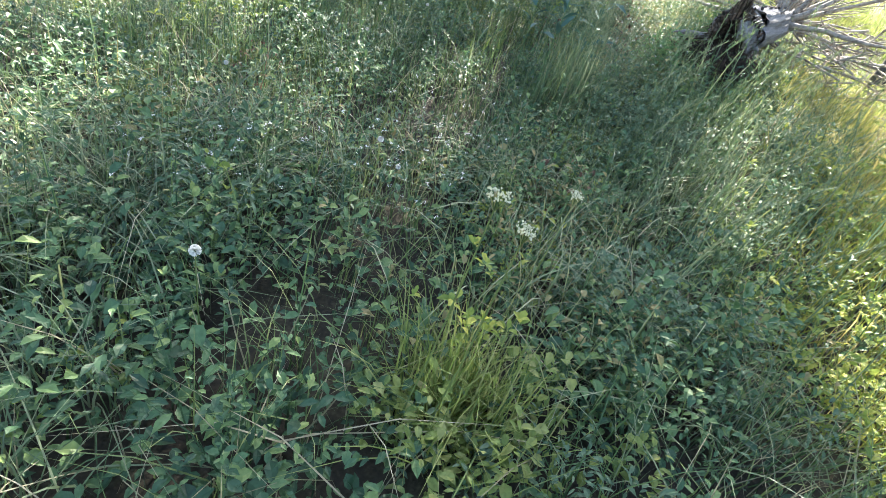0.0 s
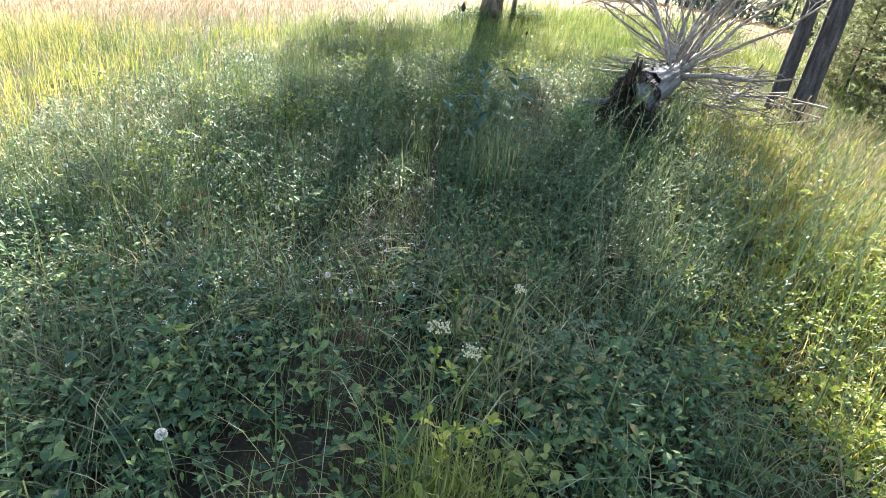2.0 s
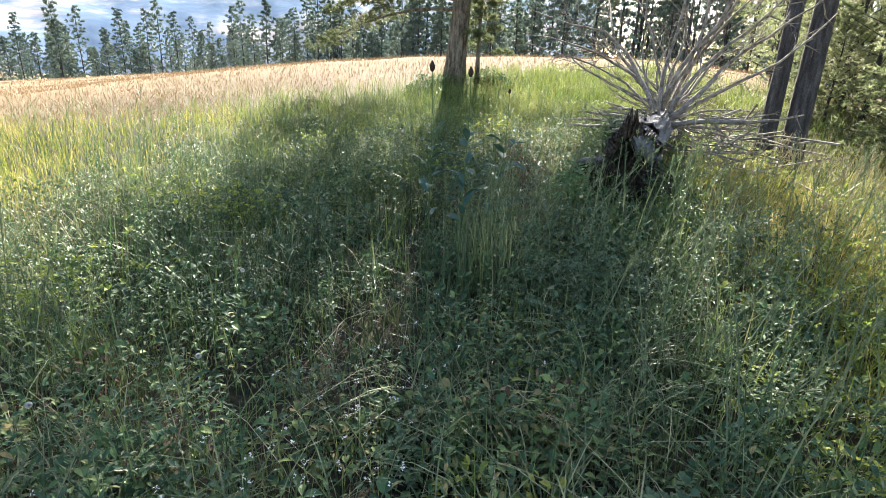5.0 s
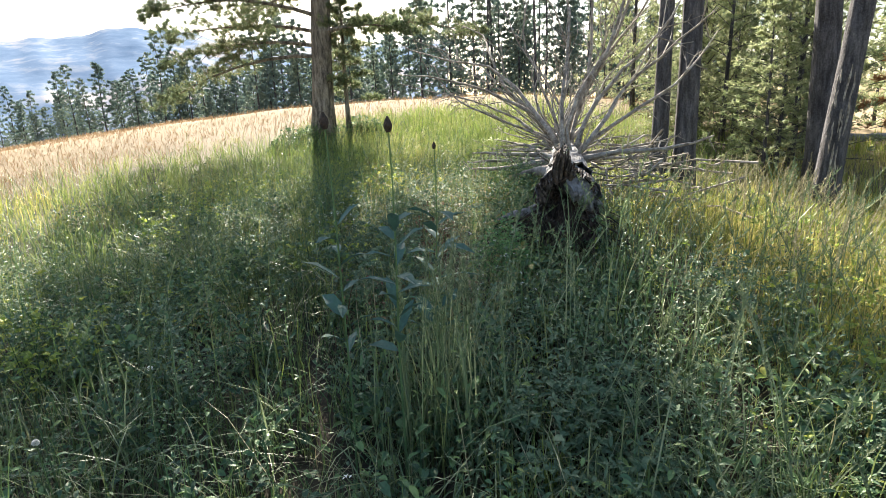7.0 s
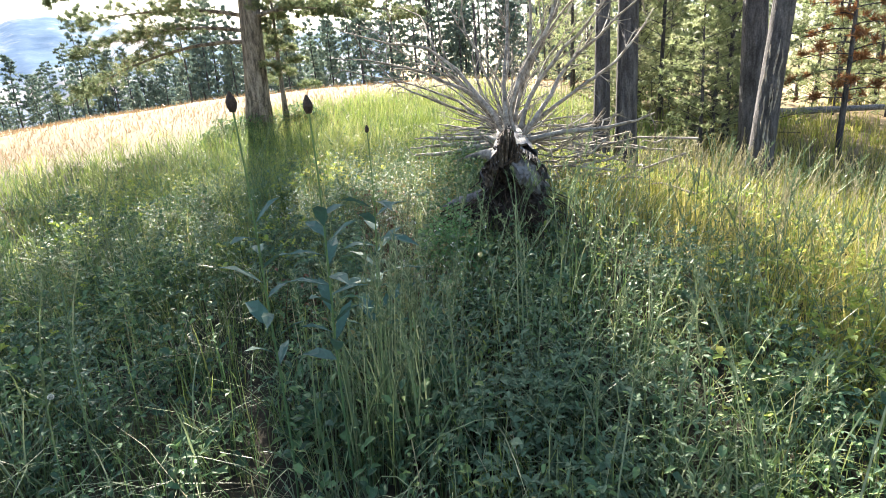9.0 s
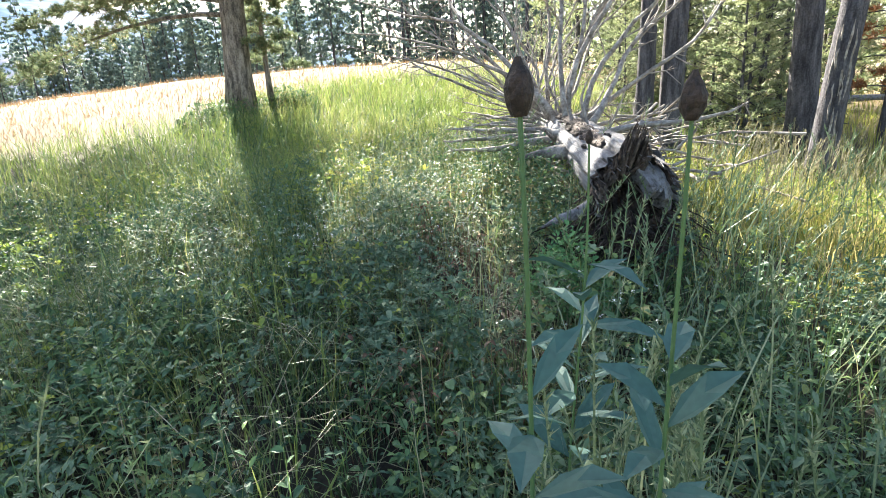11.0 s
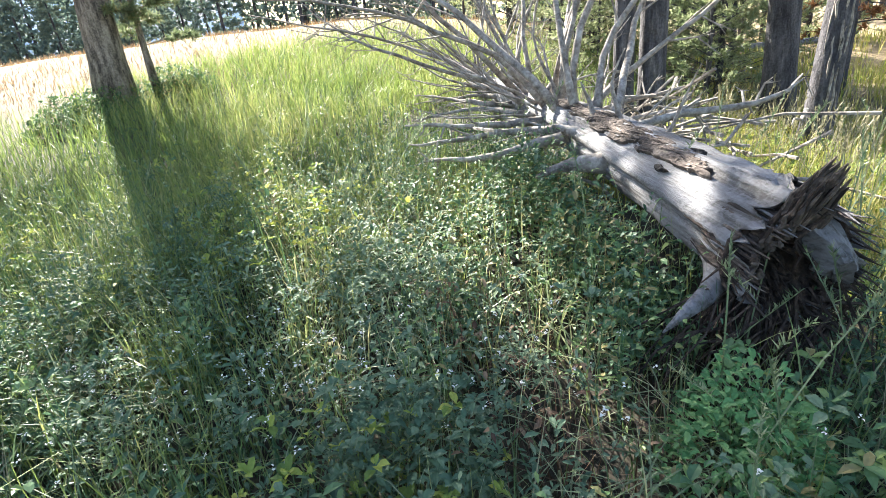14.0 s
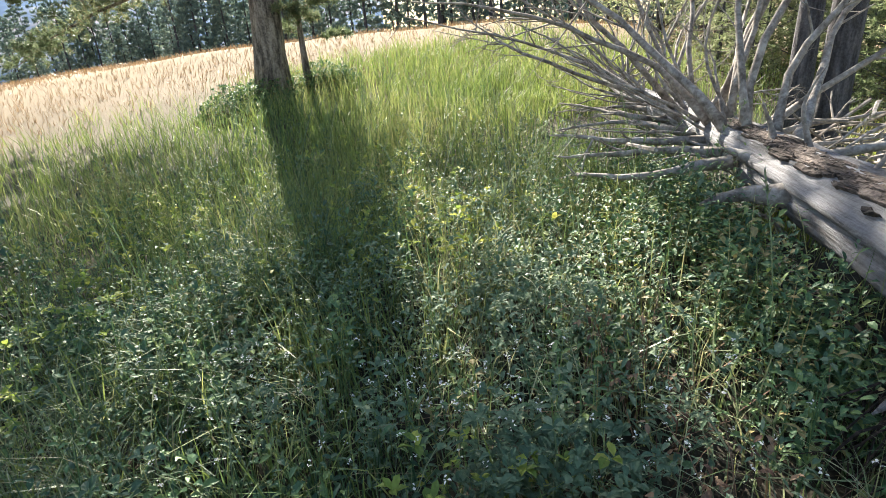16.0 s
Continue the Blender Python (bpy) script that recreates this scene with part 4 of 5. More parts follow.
# thin tangle where the crown was
for _ in range(46):
    dead_branch(lrng.uniform(1.9, 5.8), lrng.uniform(-20, 200), lrng.uniform(0.5, 1.2), lrng.uniform(0.3, 1.0), lrng.normal(0, 0.12), lrng.uniform(0.007, 0.013), 4)

# brushwood between the fallen tree and the standing pines
brush = empty("brush_pile", place(4.22, 5.02), "tangled pile of broken dead grey branches", "branches")
for _ in range(72):
    p0 = np.array([lrng.normal(0, 0.32), lrng.normal(0, 0.30), lrng.uniform(0.05, 0.55)])
    a, e, ln = lrng.uniform(0, math.pi), lrng.normal(0, 0.22), lrng.uniform(0.3, 1.15)
    d = np.array([math.cos(a) * math.cos(e), math.sin(a) * math.cos(e), math.sin(e)]) * ln
    one = Shape()
    one.tube([p0 - d / 2, p0 - d * 0.1 + lrng.normal(0, 0.03, 3), p0 + d * 0.25 + lrng.normal(0, 0.03, 3), p0 + d / 2], [0.011, 0.009, 0.006, 0.002], 5)
    part("stick", one, TWIGWOOD, brush)


# ---- leafy plants ----
def leaves(rng, at, out, long, wide, lift, fold=0.25):
    """Pointed leaves folded along the midrib. out: heading in radians; lift: rise of the midrib."""
    k = len(at)
    d = np.stack([np.cos(out) * np.cos(lift), np.sin(out) * np.cos(lift), np.sin(lift)], -1)
    side = np.stack([-np.sin(out), np.cos(out), np.zeros(k)], -1) * (wide / 2)[:, None] + np.stack([np.zeros(k), np.zeros(k), rng.normal(0, 0.15, k) * wide], -1)
    upw = np.stack([np.zeros(k), np.zeros(k), fold * wide], -1)
    L = long[:, None]
    mid = at + d * L * 0.48 + np.array([0, 0, 1.0]) * (0.05 * L)
    tip = at + d * L - np.array([0, 0, 1.0]) * (0.10 * L)
    l1, r1 = at + d * L * 0.28 + side * 0.85 + upw, at + d * L * 0.28 - side * 0.85 + upw
    l2, r2 = at + d * L * 0.62 + side * 0.9 + upw, at + d * L * 0.62 - side * 0.9 + upw
    co = np.stack([at, mid, tip, l1, l2, r1, r2], 1)
    o = np.arange(k) * 7
    quads = np.concatenate([np.stack([o, o + 1, o + 4, o + 3], -1), np.stack([o, o + 5, o + 6, o + 1], -1)])
    tris = np.concatenate([np.stack([o + 1, o + 2, o + 4], -1), np.stack([o + 1, o + 6, o + 2], -1)])
    return co.reshape(-1, 3), quads, tris


def joined(*parts):
    co, qs, ts, n = [], [], [], 0
    for c, q, t in parts:
        co.append(c)
        qs.append(np.asarray(q, int).reshape(-1, 4) + n)
        ts.append(np.asarray(t, int).reshape(-1, 3) + n)
        n += len(c)
    return np.concatenate(co), np.concatenate(qs), np.concatenate(ts)


def leaflets(rng, x, y, z, per, long, lift=0.25):
    """Leaflets in threes or more round each place."""
    k = len(x)
    turn = rng.uniform(0, 6.28, k)[:, None] + np.arange(per)[None] * (2 * math.pi / per) * 0.8 + rng.normal(0, 0.2, (k, per))
    at = np.repeat(np.stack([x, y, z], -1), per, 0) + rng.normal(0, 0.004, (k * per, 3))
    ln = np.repeat(long, per) * rng.uniform(0.75, 1.2, k * per)
    return leaves(rng, at, turn.ravel(), ln, ln * rng.uniform(0.42, 0.62, k * per), rng.normal(lift, 0.35, k * per))


rng = np.random.default_rng(19)
# low leafy carpet under the grass
x, y = clumped(rng, 13000, -3.2, 5.2, -1.2, 7.6, lambda x, y: np.clip(1.5 - trail(x, y) / 2.0, 0.05, 1) * (0.35 + 0.65 * waves(x, y, 2.1, 4)) * off_log(x, y) * (1 - 0.8 * sunlit(x, y)), 0.10, 6)
z = height(x, y) + rng.uniform(0.02, 0.18, len(x)) * (0.5 + 0.7 * waves(x, y, 1.4))
stuff("ground_leaves", leaflets(rng, x, y, z, 3, rng.uniform(0.018, 0.040, len(x)) * np.where(y < 2.4, 1.45, 1.0)), FORB, "dark green three-part leaves of low meadow plants", "plants")

# leafy stems of taller plants
x, y = clumped(rng, 5200, -2.2, 5.0, 0.8, 8.5, lambda x, y: (0.3 + 0.7 * np.clip((y - 1.2) / 1.8, 0, 1) + 1.2 * (np.abs((x - 2.615) * 0.733 - (y - 3.978) * 0.68 + 0.42) < 0.25) * (np.abs(along_log(x, y) - 0.9) < 1.0)) * np.clip(1.6 - trail(x, y) / 2.4, 0.08, 1) * (0.3 + 0.7 * waves(x, y, 1.6, 5)) * off_log(x, y) * (footway(x, y) > 0.22) * np.where(x - 0.45 * y > 1.1, 0.25, 0.85), 0.08, 4)
tall = rng.uniform(0.25, 0.58, len(x))
per = 13
f = np.linspace(0.25, 1.0, per)[None]
lean_a, lean_d = rng.uniform(0, 6.28, len(x))[:, None], rng.uniform(0, 0.14, len(x))[:, None]
sx, sy = x[:, None] + np.cos(lean_a) * lean_d * f ** 2, y[:, None] + np.sin(lean_a) * lean_d * f ** 2
sz = height(x, y)[:, None] + tall[:, None] * f
at = np.stack([sx, sy, sz], -1).reshape(-1, 3)
turn = (np.arange(per)[None] * 2.4 + rng.uniform(0, 6.28, (len(x), 1))).ravel() + rng.normal(0, 0.3, at.shape[0])
ln = (np.clip(1.15 - 0.75 * f, 0.3, 1) * 0.050 * np.ones((len(x), 1))).ravel() * rng.uniform(0.7, 1.25, at.shape[0])
lf = leaves(rng, at, turn, ln, ln * rng.uniform(0.28, 0.5, len(ln)), rng.normal(0.25, 0.3, len(ln)))
st = blades(rng, x, y, tall, np.full(len(x), 0.005), 0.05, 0.04)
stuff("leafy_stems", joined(lf, st), FORB, "knee-high leafy green meadow plants", "plants")

# yellow-green leaves beside the fallen tree, sunlight put into their colour
x, y = clumped(rng, 31000, 1.6, 7.5, -1.6, 6.0, lambda x, y: np.clip((x - 0.45 * y - 0.75) / 0.8, 0, 1) * np.clip((7.5 - x) / 2.5, 0, 1) * np.clip(waves(x, y, 1.5, 3) * 1.5 - 0.25, 0, 1) * off_log(x, y), 0.11, 8)
z = height(x, y) + rng.uniform(0.06, 0.34, len(x)) * (0.5 + 0.6 * waves(x, y, 1.7, 2))
stuff("sunny_leaves", leaflets(rng, x, y, z, 4, rng.uniform(0.020, 0.042, len(x)), 0.35), FRESH_LIT, "yellow-green leaves with sunlight put into their colour", "plants")
# leaf clusters coloured bright where sun dapples fall
px, py = [], []
for cx, cy, w, n in ((2.36, 6.09, 0.28, 150), (0.66, 6.63, 0.25, 120), (0.91, 6.88, 0.22, 90), (-0.09, 4.59, 0.2, 110), (2.98, 2.58, 0.3, 90), (0.42, 1.12, 0.09, 16), (-0.6, 5.2, 0.25, 90), (1.35, 7.4, 0.3, 120), (3.0, 7.2, 0.35, 140), (-0.95, 3.6, 0.2, 90), (1.45, 4.75, 0.16, 70)):
    px.append(cx + rng.normal(0, w, n))
    py.append(cy + rng.normal(0, w, n))
x, y = np.concatenate(px), np.concatenate(py)
z = height(x, y) + rng.uniform(0.12, 0.36, len(x))
stuff("dapple_leaves", leaflets(rng, x, y, z, 5, rng.uniform(0.018, 0.045, len(x)), 0.4), FRESH_LIT, "patches of yellow-green leaves standing in for sun dapples", "plants")

# brown dead stems and leaves
px, py = [], []
for cx, cy, w, n in ((1.94, 4.44, 0.12, 46), (2.2, 4.8, 0.10, 40), (1.55, 3.75, 0.10, 26), (0.95, 2.0, 0.12, 24), (-0.55, 2.7, 0.12, 24), (1.25, 3.95, 0.10, 24)):
    px.append(cx + rng.normal(0, w, n))
    py.append(cy + rng.normal(0, w, n))
x, y = np.concatenate(px), np.concatenate(py)
dead = blades(rng, x, y, rng.uniform(0.2, 0.5, len(x)), rng.uniform(0.003, 0.006, len(x)), 0.3, 0.5)
z = height(x, y) + rng.uniform(0.08, 0.36, len(x))
stuff("dead_stems", joined(dead, leaflets(rng, x, y, z, 3, rng.uniform(0.012, 0.03, len(x)), -0.5)), DEADLEAF, "brown dead stems with shrivelled leaves", "plants")

# pale feathery plants in soft mounds
spots = ((1.70, 4.68, 0.42, 0.24), (1.05, 1.35, 0.34, 0.28), (1.5, 2.75, 0.36, 0.34), (1.5, 4.1, 0.38, 0.3), (2.75, 2.95, 0.36, 0.3), (0.6, 6.6, 0.30, 0.3), (2.2, 5.2, 0.38, 0.3), (0.2, 4.6, 0.3, 0.3))
px, py, pz = [], [], []
for cx, cy, h, w in spots:
    n = 260
    a, r = rng.uniform(0, 6.28, n), w * np.sqrt(rng.uniform(0, 1, n))
    px.append(cx + r * np.cos(a))
    py.append(cy + r * np.sin(a))
    pz.append(height(px[-1], py[-1]) + h * (0.35 + 0.65 * rng.uniform(0, 1, n)) * (0.75 + 0.5 * rng.uniform(0, 1, n)) * (1 - 0.35 * (r / w) ** 2))
x, y, z = np.concatenate(px), np.concatenate(py), np.concatenate(pz)
stuff("feathery_plants", leaflets(rng, x, y, z, 6, rng.uniform(0.018, 0.034, len(x)), 0.3), PALE, "soft mounds of pale blue-green feathery leaves", "plants")

# broad soft leaves in front of the fallen tree
x, y = clumped(rng, 2600, 0.9, 3.6, 3.3, 6.4, lambda x, y: (0.08 + 0.92 * (waves(x, y, 2.3, 1) > 0.55)) * off_log(x, y) * (footway(x, y) > 0.3) * np.where(x - 0.45 * y > 1.0, 0.15, 1), 0.08, 7)
z = height(x, y) + rng.uniform(0.08, 0.40, len(x))
stuff("broad_leaves", leaflets(rng, x, y, z, 5, rng.uniform(0.018, 0.040, len(x)), 0.3), PALE, "broad grey-green lobed leaves before the fallen tree", "plants")
x, y = clumped(rng, 2200, -2.4, 3.4, 1.0, 7.0, lambda x, y: (waves(x, y, 1.9, 6) > 0.45) * off_log(x, y) * np.clip(1.5 - trail(x, y) / 2.2, 0, 1), 0.10, 8)
z = height(x, y) + rng.uniform(0.05, 0.22, len(x))
stuff("broad_ground_leaves", leaflets(rng, x, y, z, 3, rng.uniform(0.024, 0.048, len(x)), 0.35), FORB, "broad dark green leaves of meadow plants", "plants")

# large lobed leaves beside the torn root end
n = 120
a, r = rng.uniform(0, 6.28, n), 0.42 * np.sqrt(rng.uniform(0, 1, n))
x, y = 2.08 + r * np.cos(a), 4.12 + r * np.sin(a)
ok = (off_log(x, y) > 0.45) & (footway(x, y) > 0.35)
x, y = x[ok], y[ok]
z = height(x, y) + rng.uniform(0.10, 0.34, len(x))
stuff("lobed_leaves", leaflets(rng, x, y, z, 5, rng.uniform(0.028, 0.052, len(x)), 0.25), FORB, "dark green lobed leaves beside the torn root end", "plants")

# dry straw lying and standing among the green
x, y = clumped(rng, 9000, -3, 5, -1, 8, lambda x, y: np.clip(1.4 - trail(x, y) / 3, 0.1, 1) * (waves(x, y, 2.6, 7) > 0.55) * off_log(x, y), 0.12, 6)
stuff("dry_straw", blades(rng, x, y, rng.uniform(0.15, 0.55, len(x)), rng.uniform(0.003, 0.006, len(x)), 0.8, 0.5), STRAW, "bleached dry grass stalks lying among green leaves", "grass")

# grass stems with feathery seed heads
def seed_stems(rng, x, y, tall, off, per=34, head=0.22):
    """Grass stalks that bend over at the top, each with a feathery head of fine spikelets."""
    turn = rng.normal(-0.3, 1.1, len(x))
    gz = height(x, y)
    g = np.linspace(0, 1, 5)
    side = np.stack([-np.sin(turn), np.cos(turn)], -1) * 0.0022
    sp = np.stack([x[:, None] + np.cos(turn)[:, None] * off[:, None] * g ** 2, y[:, None] + np.sin(turn)[:, None] * off[:, None] * g ** 2, gz[:, None] + tall[:, None] * g], -1)
    sl, sr = sp.copy(), sp.copy()
    sl[..., :2] -= side[:, None]
    sr[..., :2] += side[:, None]
    co = np.concatenate([sl, sr], 1)
    o = np.arange(len(x)) * 10
    quads = np.concatenate([np.stack([o + i, o + 5 + i, o + 6 + i, o + 1 + i], -1) for i in range(4)])
    h = 1 - head * rng.uniform(0, 1, (len(x), per))
    at = np.stack([x[:, None] + np.cos(turn)[:, None] * off[:, None] * h ** 2, y[:, None] + np.sin(turn)[:, None] * off[:, None] * h ** 2, gz[:, None] + tall[:, None] * h], -1).reshape(-1, 3)
    d = unit(np.concatenate([rng.normal(0, 0.45, (len(at), 2)), rng.uniform(0.5, 1.0, (len(at), 1))], 1))
    wd = unit(np.cross(d, rng.normal(0, 1, d.shape))) * 0.0028
    seed = np.stack([at - wd, at + wd, at + d * rng.uniform(0.014, 0.034, (len(at), 1))], 1).reshape(-1, 3)
    return joined((co.reshape(-1, 3), quads, ()), (seed, (), np.arange(len(seed)).reshape(-1, 3)))


x, y = clumped(rng, 5800, -3.4, 6.4, 0.3, 9.5, lambda x, y: (0.10 + 0.90 * (((x - 0.25 * y) > 0.4) & (y < 3.9))) * (0.3 + 0.7 * waves(x, y, 1.3, 9)) * np.clip(1.6 - trail(x, y) / 4, 0.2, 1) * off_log(x, y) * (trail(x, y) > 0.7), 0.10, 3)
stuff("seed_grass", seed_stems(rng, x, y, rng.uniform(0.42, 0.74, len(x)), rng.uniform(0.08, 0.36, len(x))), GLINT, "tall grass stalks with pale feathery seed heads", "grass")
# ripe stalks in the sun at the foot of the standing pines
x, y = clumped(rng, 900, 3.2, 7.6, 2.2, 5.2, lambda x, y: np.clip((x - 0.45 * y - 1.5) / 0.8, 0, 1) * (0.25 + 0.75 * waves(x, y, 1.5, 2)), 0.09, 5)
stuff("sunny_seed_grass", seed_stems(rng, x, y, rng.uniform(0.38, 0.66, len(x)), rng.uniform(0.04, 0.22, len(x)), 24), STRAW, "sunlit straw-coloured grass stalks at the foot of the pines", "grass")
# upright clump of tall grass on the way to the fallen tree
n = 150
x, y = 1.18 + rng.normal(0, 0.11, n), 3.12 + rng.normal(0, 0.09, n)
clump = joined(blades(rng, x, y, rng.uniform(0.4, 0.72, n), rng.uniform(0.005, 0.010, n), 0.25, 0.18, segs=5), seed_stems(rng, x[:34], y[:34], rng.uniform(0.6, 0.78, 34), rng.uniform(0.02, 0.14, 34), 40, 0.26))
stuff("tall_grass_clump", clump, GLINT, "upright clump of tall pale green grass with seed heads", "grass")


# bushy herbs in separate mounds, dark between them
def mounds(rng, x, y, wide, tall, per, long, slim=0.5):
    """Leaves set over domes: one dome for each place."""
    k = len(x)
    a, u = rng.uniform(0, 6.28, (k, per)), np.sqrt(rng.uniform(0, 1, (k, per)))
    px, py = x[:, None] + wide[:, None] * u * np.cos(a), y[:, None] + wide[:, None] * u * np.sin(a)
    pz = height(px, py) + tall[:, None] * (1 - 0.65 * u ** 2) * (0.55 + 0.45 * rng.uniform(0, 1, (k, per)) ** 0.7)
    ln = (long[:, None] * rng.uniform(0.6, 1.25, (k, per))).ravel()
    return leaves(rng, np.stack([px, py, pz], -1).reshape(-1, 3), a.ravel() + rng.normal(0, 0.7, k * per), ln, ln * slim * rng.uniform(0.7, 1.3, k * per), (0.65 - 0.75 * u).ravel() + rng.normal(0, 0.35, k * per))


shady = lambda x, y: (1 - 0.85 * sunlit(x, y)) * np.clip(1.6 - trail(x, y) / 2.3, 0.06, 1) * off_log(x, y) * ((footway(x, y) > 0.16) | (y < 2.6)) * np.where(x - 0.45 * y > 1.3, 0.25, 1)
for name, mat, count, keep, lo, hi, per, long, slim, label in (
        ("herb_mounds", FORB, 3300, lambda x, y: shady(x, y) * np.clip(waves(x, y, 2.9, 7) * 2.2 - 0.45, 0.06, 1), 0.18, 0.44, 42, 0.040, 0.48, "dark green bushy herbs in separate mounds"),
        ("grey_herb_mounds", PALE, 3600, lambda x, y: shady(x, y) * np.clip(waves(x, y, 2.3, 2) * 2.2 - 0.7, 0, 1) * np.clip((y - 1.6) / 1.2, 0.15, 1), 0.22, 0.48, 62, 0.033, 0.32, "grey-green bushy herbs with narrow leaves"),
        ("fresh_herb_mounds", FRESH_LIT, 520, lambda x, y: np.clip(1.7 - trail(x, y) / 2.6, 0.15, 1) * off_log(x, y) * np.clip(waves(x, y, 1.7, 5) * 2 - 0.9, 0, 1), 0.12, 0.30, 26, 0.038, 0.45, "scattered fresh yellow-green herbs")):
    x, y = clumped(rng, int(count * 1.15), -2.8, 4.4, -1.2, 9.2, keep, 0.1, 2)
    stuff(name, mounds(rng, x, y, rng.uniform(0.06, 0.17, len(x)), rng.uniform(lo, hi, len(x)) * np.clip(0.55 + footway(x, y) / 1.2, 0.55, 1), per, rng.uniform(0.75, 1.25, len(x)) * long, slim), mat, label, "plants")
# leaves round the first tuft, coloured light green for a sun spot
x, y = 0.36 + rng.normal(0, 0.17, 16), 0.84 + rng.normal(0, 0.13, 16)
stuff("sunspot_rosettes", mounds(rng, x, y, rng.uniform(0.07, 0.13, 16), rng.uniform(0.18, 0.34, 16), 30, np.full(16, 0.042), 0.5), LUSH_LIT, "rosettes of broad leaves coloured light green for a sun spot", "plants")
# leafy growth that hides the underside of the fallen trunk
f = rng.uniform(0.15, 2.6, 130)
side = rng.normal(-0.34, 0.09, 130)
x, y = 2.615 + 0.68 * f + 0.733 * side, 3.978 + 0.733 * f - 0.68 * side
clear = np.hypot(x - 2.03, y - 4.38) > 0.34
x, y = x[clear], y[clear]
stuff("trunk_side_herbs", mounds(rng, x, y, rng.uniform(0.08, 0.15, len(x)), rng.uniform(0.28, 0.50, len(x)), 46, rng.uniform(0.03, 0.045, len(x)), 0.4), FORB, "leafy green herbs growing against the fallen trunk", "plants")
# bright feathery mound in front of the torn root end
spot = np.array([2.15, 2.22, 2.08, 2.16]), np.array([4.0, 4.07, 4.06, 3.93])
mound = part("feathery_mound", mesh_from("feathery_mound", *mounds(rng, *spot, np.array([0.17, 0.13, 0.13, 0.12]), np.array([0.46, 0.40, 0.38, 0.38]), 330, np.full(4, 0.026), 0.55), FERN), FERN)
tagged(mound, "bright green feathery rounded plant before the torn root end", "plant")

# grass tufts whose bright yellow-green stands in for sun dapples
for cx, cy, n, h in ((0.36, 0.93, 460, 0.46), (-0.95, 2.45, 120, 0.36), (-0.75, 3.1, 110, 0.34), (1.55, 5.75, 200, 0.36), (1.25, 2.65, 110, 0.40), (0.1, 4.9, 90, 0.3), (2.05, 6.3, 160, 0.4), (0.7, 5.4, 140, 0.36)):
    tx, ty = cx + rng.normal(0, 0.085, n), cy + rng.normal(0, 0.085, n)
    ob = part("grass_tuft", mesh_from("grass_tuft", *blades(rng, tx, ty, rng.uniform(0.5, 1.0, n) * h, rng.uniform(0.004, 0.008, n), 0.35, 0.25, segs=4), LUSH_LIT), LUSH_LIT)
    tagged(ob, "grass tuft with sunlight put into its yellow-green colour", "grass tuft", "fresh grass tufts", "stuff")


# ---- flowers ----
def cone_flower(x, y, top, leaf_list, seed, tilt=0.0, low=0.5, size=1.0, cone=1.0):
    r = np.random.default_rng(seed)
    g = ground_at(x, y)
    plant = empty("coneflower", (x, y, g), "tall coneflower with dark brown cone and broad grey-green leaves", "flower", "coneflowers before the fallen tree")
    h = top - g
    s = Shape()
    f = np.linspace(0, 1, 9)
    sway = 0.02 * np.sin(f * 5 + seed) * (1 - f) - 0.05 * (1 - f) ** 2
    path = np.stack([sway + tilt * f ** 3, 0.015 * np.sin(f * 4 + 2 * seed) * (1 - f), f * (h - 0.02) - 0.02 * (1 - f)], -1)
    s.tube(path, 0.0036 - 0.0014 * f, 6)
    part("stem", s, FORB, plant)
    c = Shape()
    c.tube([(tilt * (1 + 0.06 * q), 0, h - 0.035 * cone + 0.047 * cone * q) for q in f], 0.0115 * cone * np.sin(np.clip(f * 2.6 + 0.5, 0, 3.0)) + 0.001, 12, 0.10, True, r)
    part("cone", c, CONE, plant, "dark brown seed cone")
    for n in range(leaf_list):
        q = low + (0.80 - low) * n / leaf_list
        at = np.array([[np.interp(q, f, path[:, k]) for k in range(3)]])
        one = leaves(r, at, np.array([n * 2.4 + seed]), np.array([r.uniform(0.11, 0.17) * size * (1.35 - 0.6 * q)]), np.array([r.uniform(0.032, 0.048) * size]), np.array([r.uniform(0.0, 0.8)]), 0.2)
        part("leaf", mesh_from("leaf", *one, TEAL), TEAL, plant)


for x, y, t, n, s, low, size, cone in ((0.845, 3.08, 1.468, 11, 1, 0.45, 0.8, 1.0), (0.992, 3.01, 1.45, 16, 2, 0.45, 0.85, 0.95), (1.33, 3.36, 1.36, 20, 3, 0.3, 1.1, 0.55)):
    cone_flower(x, y, t, n, s, 0.012 * (s - 3), low, size, cone)


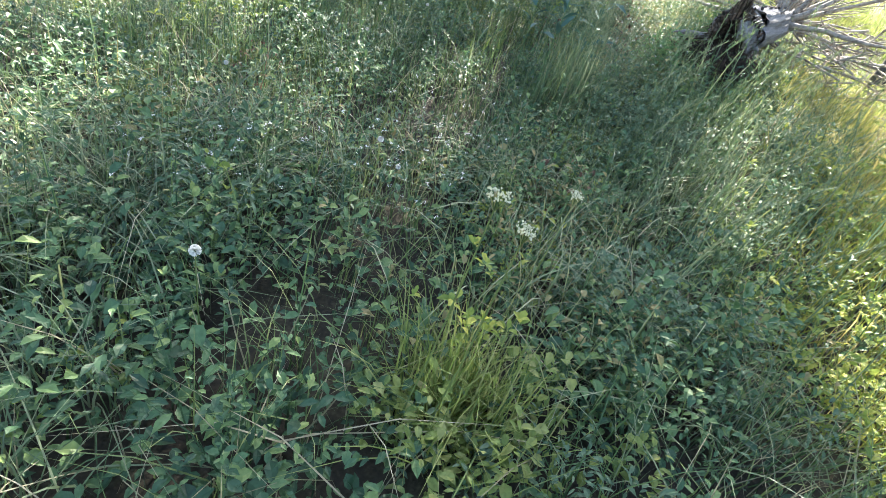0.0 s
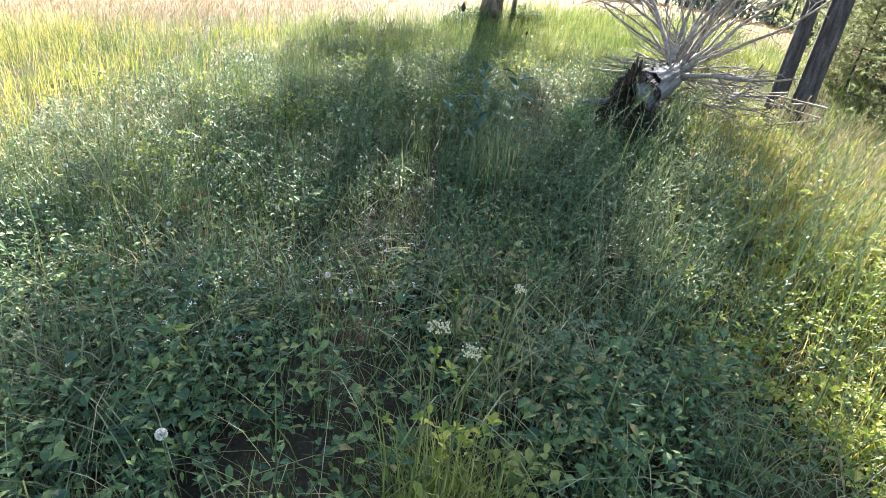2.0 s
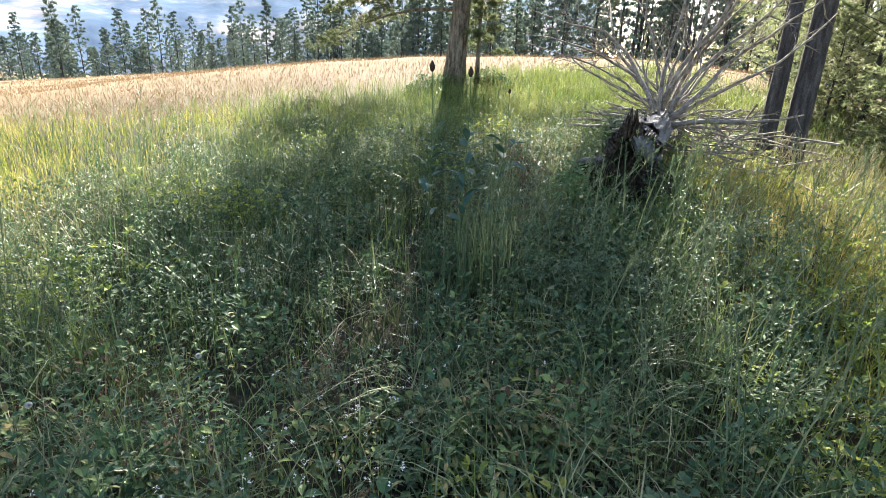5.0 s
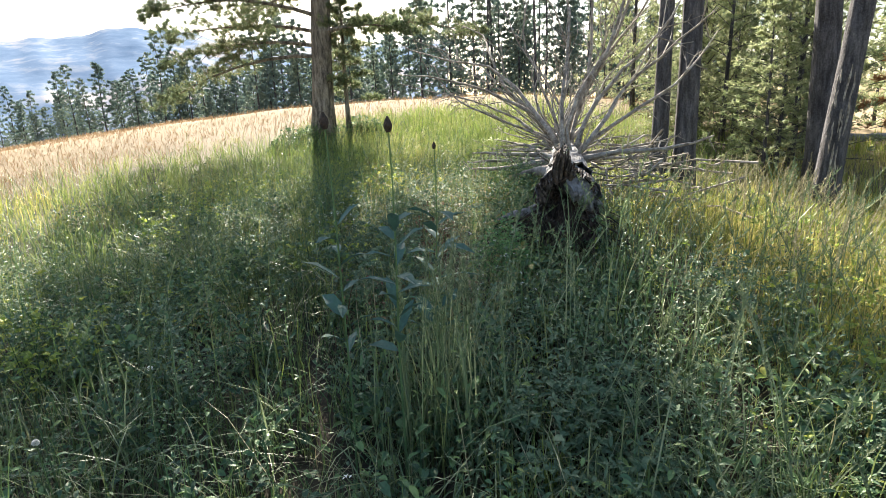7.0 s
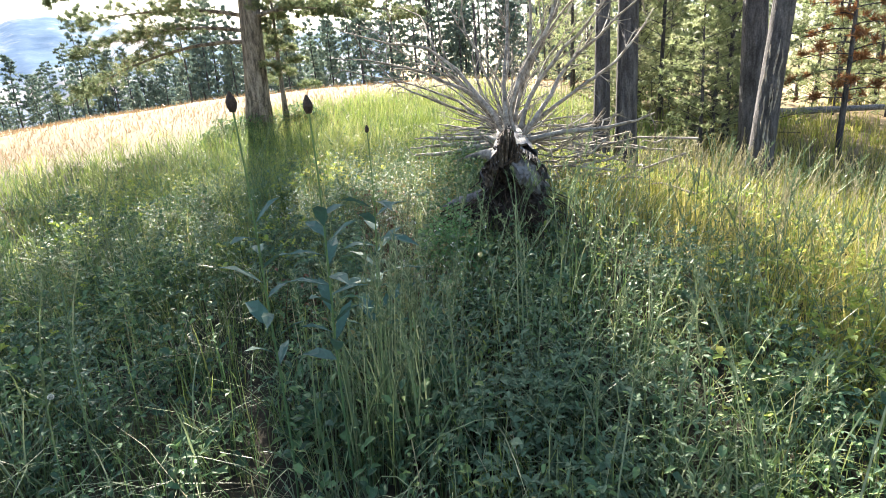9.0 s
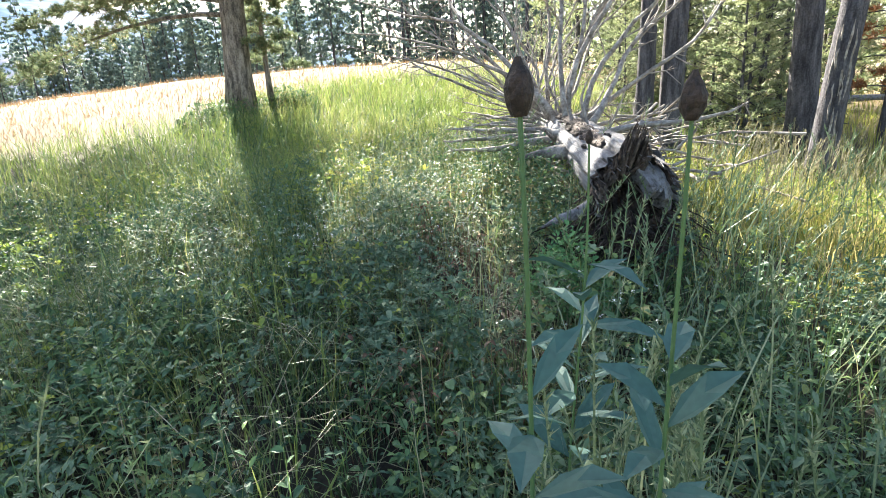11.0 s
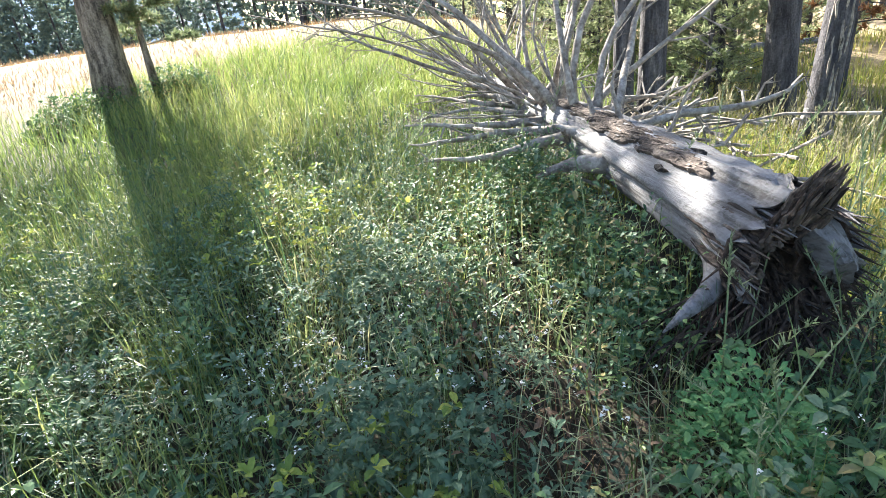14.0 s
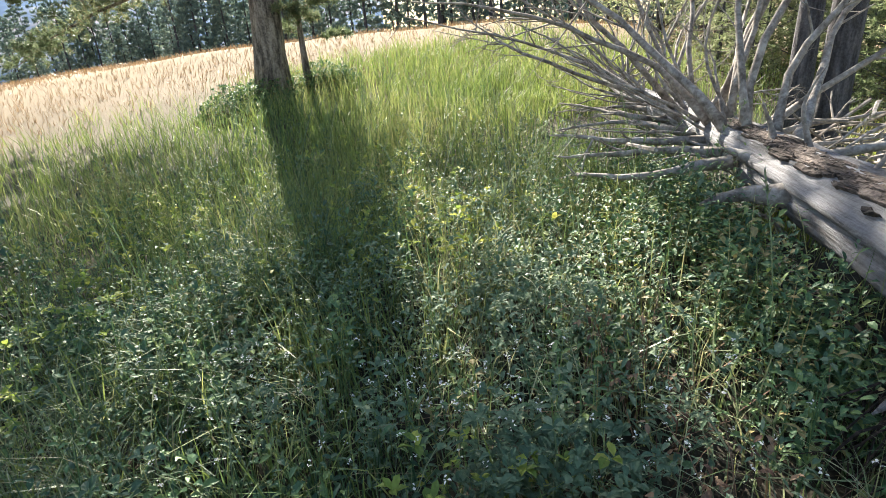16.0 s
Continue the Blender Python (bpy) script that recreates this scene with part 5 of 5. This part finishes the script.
def umbel(x, y, top, seed, spread=0.025):
    r = np.random.default_rng(seed)
    g = ground_at(x, y)
    plant = empty("umbel_flower", (x, y, g), "slender plant with a cream umbel of small flowers", "flower", "cream umbels")
    s = Shape()
    h = top - g
    s.tube([(-0.04, 0.02, -0.02), (-0.015, 0, 0.5 * h), (0, 0, h)], [0.003, 0.0024, 0.0018], 5)
    part("stem", s, GRASS, plant)
    rays, fl = Shape(), Shape()
    for k in range(13):
        a, q = k * 2.4, spread * math.sqrt((k + 0.5) / 13)
        tip = np.array([q * math.cos(a), q * math.sin(a), h + 0.035 + 0.008 * r.uniform(-1, 1)])
        rays.tube([(0, 0, h - 0.003), tip * [0.6, 0.6, 0] + [0, 0, h + 0.02], tip], [0.0009] * 3, 4)
        for m in range(7):
            p = tip + r.normal(0, 0.0035, 3)
            w = r.uniform(0.0014, 0.0025)
            fl.tube([p - [0, 0, w], p, p + [0, 0, w]], [w * 0.5, w, w * 0.4], 5)
    tagged(part("ray", rays, GRASS, plant), kind="stuff")
    tagged(part("blossom", fl, CREAM, plant, "cream blossoms"), kind="stuff")


umbel(0.24, 0.82, 0.85, 1)
umbel(0.31, 0.80, 0.80, 2, 0.020)
umbel(0.66, 1.35, 0.62, 4, 0.022)


def clover(x, y, top, seed, size=0.016):
    r = np.random.default_rng(seed)
    g = ground_at(x, y)
    plant = empty("clover_flower", (x, y, g), "round white clover head on a thin stem", "flower", "white clover heads")
    s = Shape()
    h = top - g
    s.tube([(0.03, 0.02, -0.02), (0.01, 0.0, 0.5 * h), (0, 0, h)], [0.002, 0.0017, 0.0014], 5)
    part("stem", s, GRASS, plant)
    n = 150
    d = unit(r.normal(0, 1, (n, 3)) + [0, 0, 0.35])
    at = np.array([0, 0, h]) + d * size * 0.3
    side = unit(np.cross(d, r.normal(0, 1, (n, 3)))) * 0.0024
    co = np.stack([at - side, at + side, at + side * 0.9 + d * size * 0.45, at - side * 0.9 + d * size * 0.45], 1).reshape(-1, 3)
    part("head", mesh_from("head", co, np.arange(n * 4).reshape(-1, 4), (), PETAL), PETAL, plant, "white petals")


frng = np.random.default_rng(8)
for k, (x, y, t) in enumerate(((-0.34, 0.98, 0.50), (0.05, 1.52, 0.62), (-1.19, 2.89, 0.50), (0.0, 3.36, 0.62), (-0.6, 2.3, 0.45), (-1.5, 3.3, 0.5), (0.15, 1.75, 0.42), (-0.15, 2.4, 0.5), (0.3, 3.7, 0.62), (-0.05, 3.2, 0.5))):
    clover(x, y, t, 50 + k, 0.019 if k == 0 else 0.013)

# scattered tiny white blossoms
n = 340
cx = np.array([(1.86, 3.66), (1.52, 5.17), (1.7, 5.0), (0.2, 1.9), (0.5, 2.4), (1.2, 5.6), (-0.5, 1.8), (2.0, 4.5)])
pick = frng.integers(0, len(cx), n)
x, y = cx[pick, 0] + frng.normal(0, 0.16, n), cx[pick, 1] + frng.normal(0, 0.16, n)
z = height(x, y) + frng.uniform(0.22, 0.46, n)
stuff("tiny_blossoms", leaflets(frng, x, y, z, 5, frng.uniform(0.006, 0.010, n), 0.2), PETAL, "scattered tiny white five-petalled blossoms", "flowers")

# low dark shrub round the foot of the pine
n = 2600
a, r = frng.uniform(0, 6.28, n), np.sqrt(frng.uniform(0.02, 1, n))
which = frng.integers(0, 4, n)
x = np.array([3.0, 3.75, 4.3, 3.45])[which] + np.array([0.55, 0.6, 0.45, 0.5])[which] * r * np.cos(a)
y = 10.75 + 0.45 * r * np.sin(a) + 0.08 * which
z = height(x, y) + np.array([0.34, 0.28, 0.32, 0.24])[which] * frng.uniform(0.1, 1, n) * (1.15 - r ** 2) * (0.6 + 0.6 * waves(x, y, 9.0))
shrub = part("shrub", mesh_from("shrub", *leaflets(frng, x, y, z, 4, frng.uniform(0.03, 0.06, n), 0.35), FORB), FORB)
tagged(shrub, "low dark green shrub round the foot of the pine", "shrub")

# thin dark stalks and a bleached log in the background
def pale_log(x, y, turn, ln, w):
    lg = Shape()
    f = np.linspace(-0.5, 0.5, 12)
    lg.tube(np.stack([f * ln, 0.03 * np.sin(f * 9), 0 * f + w * 0.9], -1), w * (1 - 0.5 * (f + 0.5)), 9, 0.12, True, frng)
    ob = part("fallen_log", lg, SILVER, None, smooth=True)
    ob.matrix_world = pose(x, y, ground_at(x, y) + 0.05, 0, 0, turn)
    tagged(ob, "bleached fallen log lying at the edge of the wood", "log", "background logs")


pale_log(11.7, 5.8, -55, 2.6, 0.09)
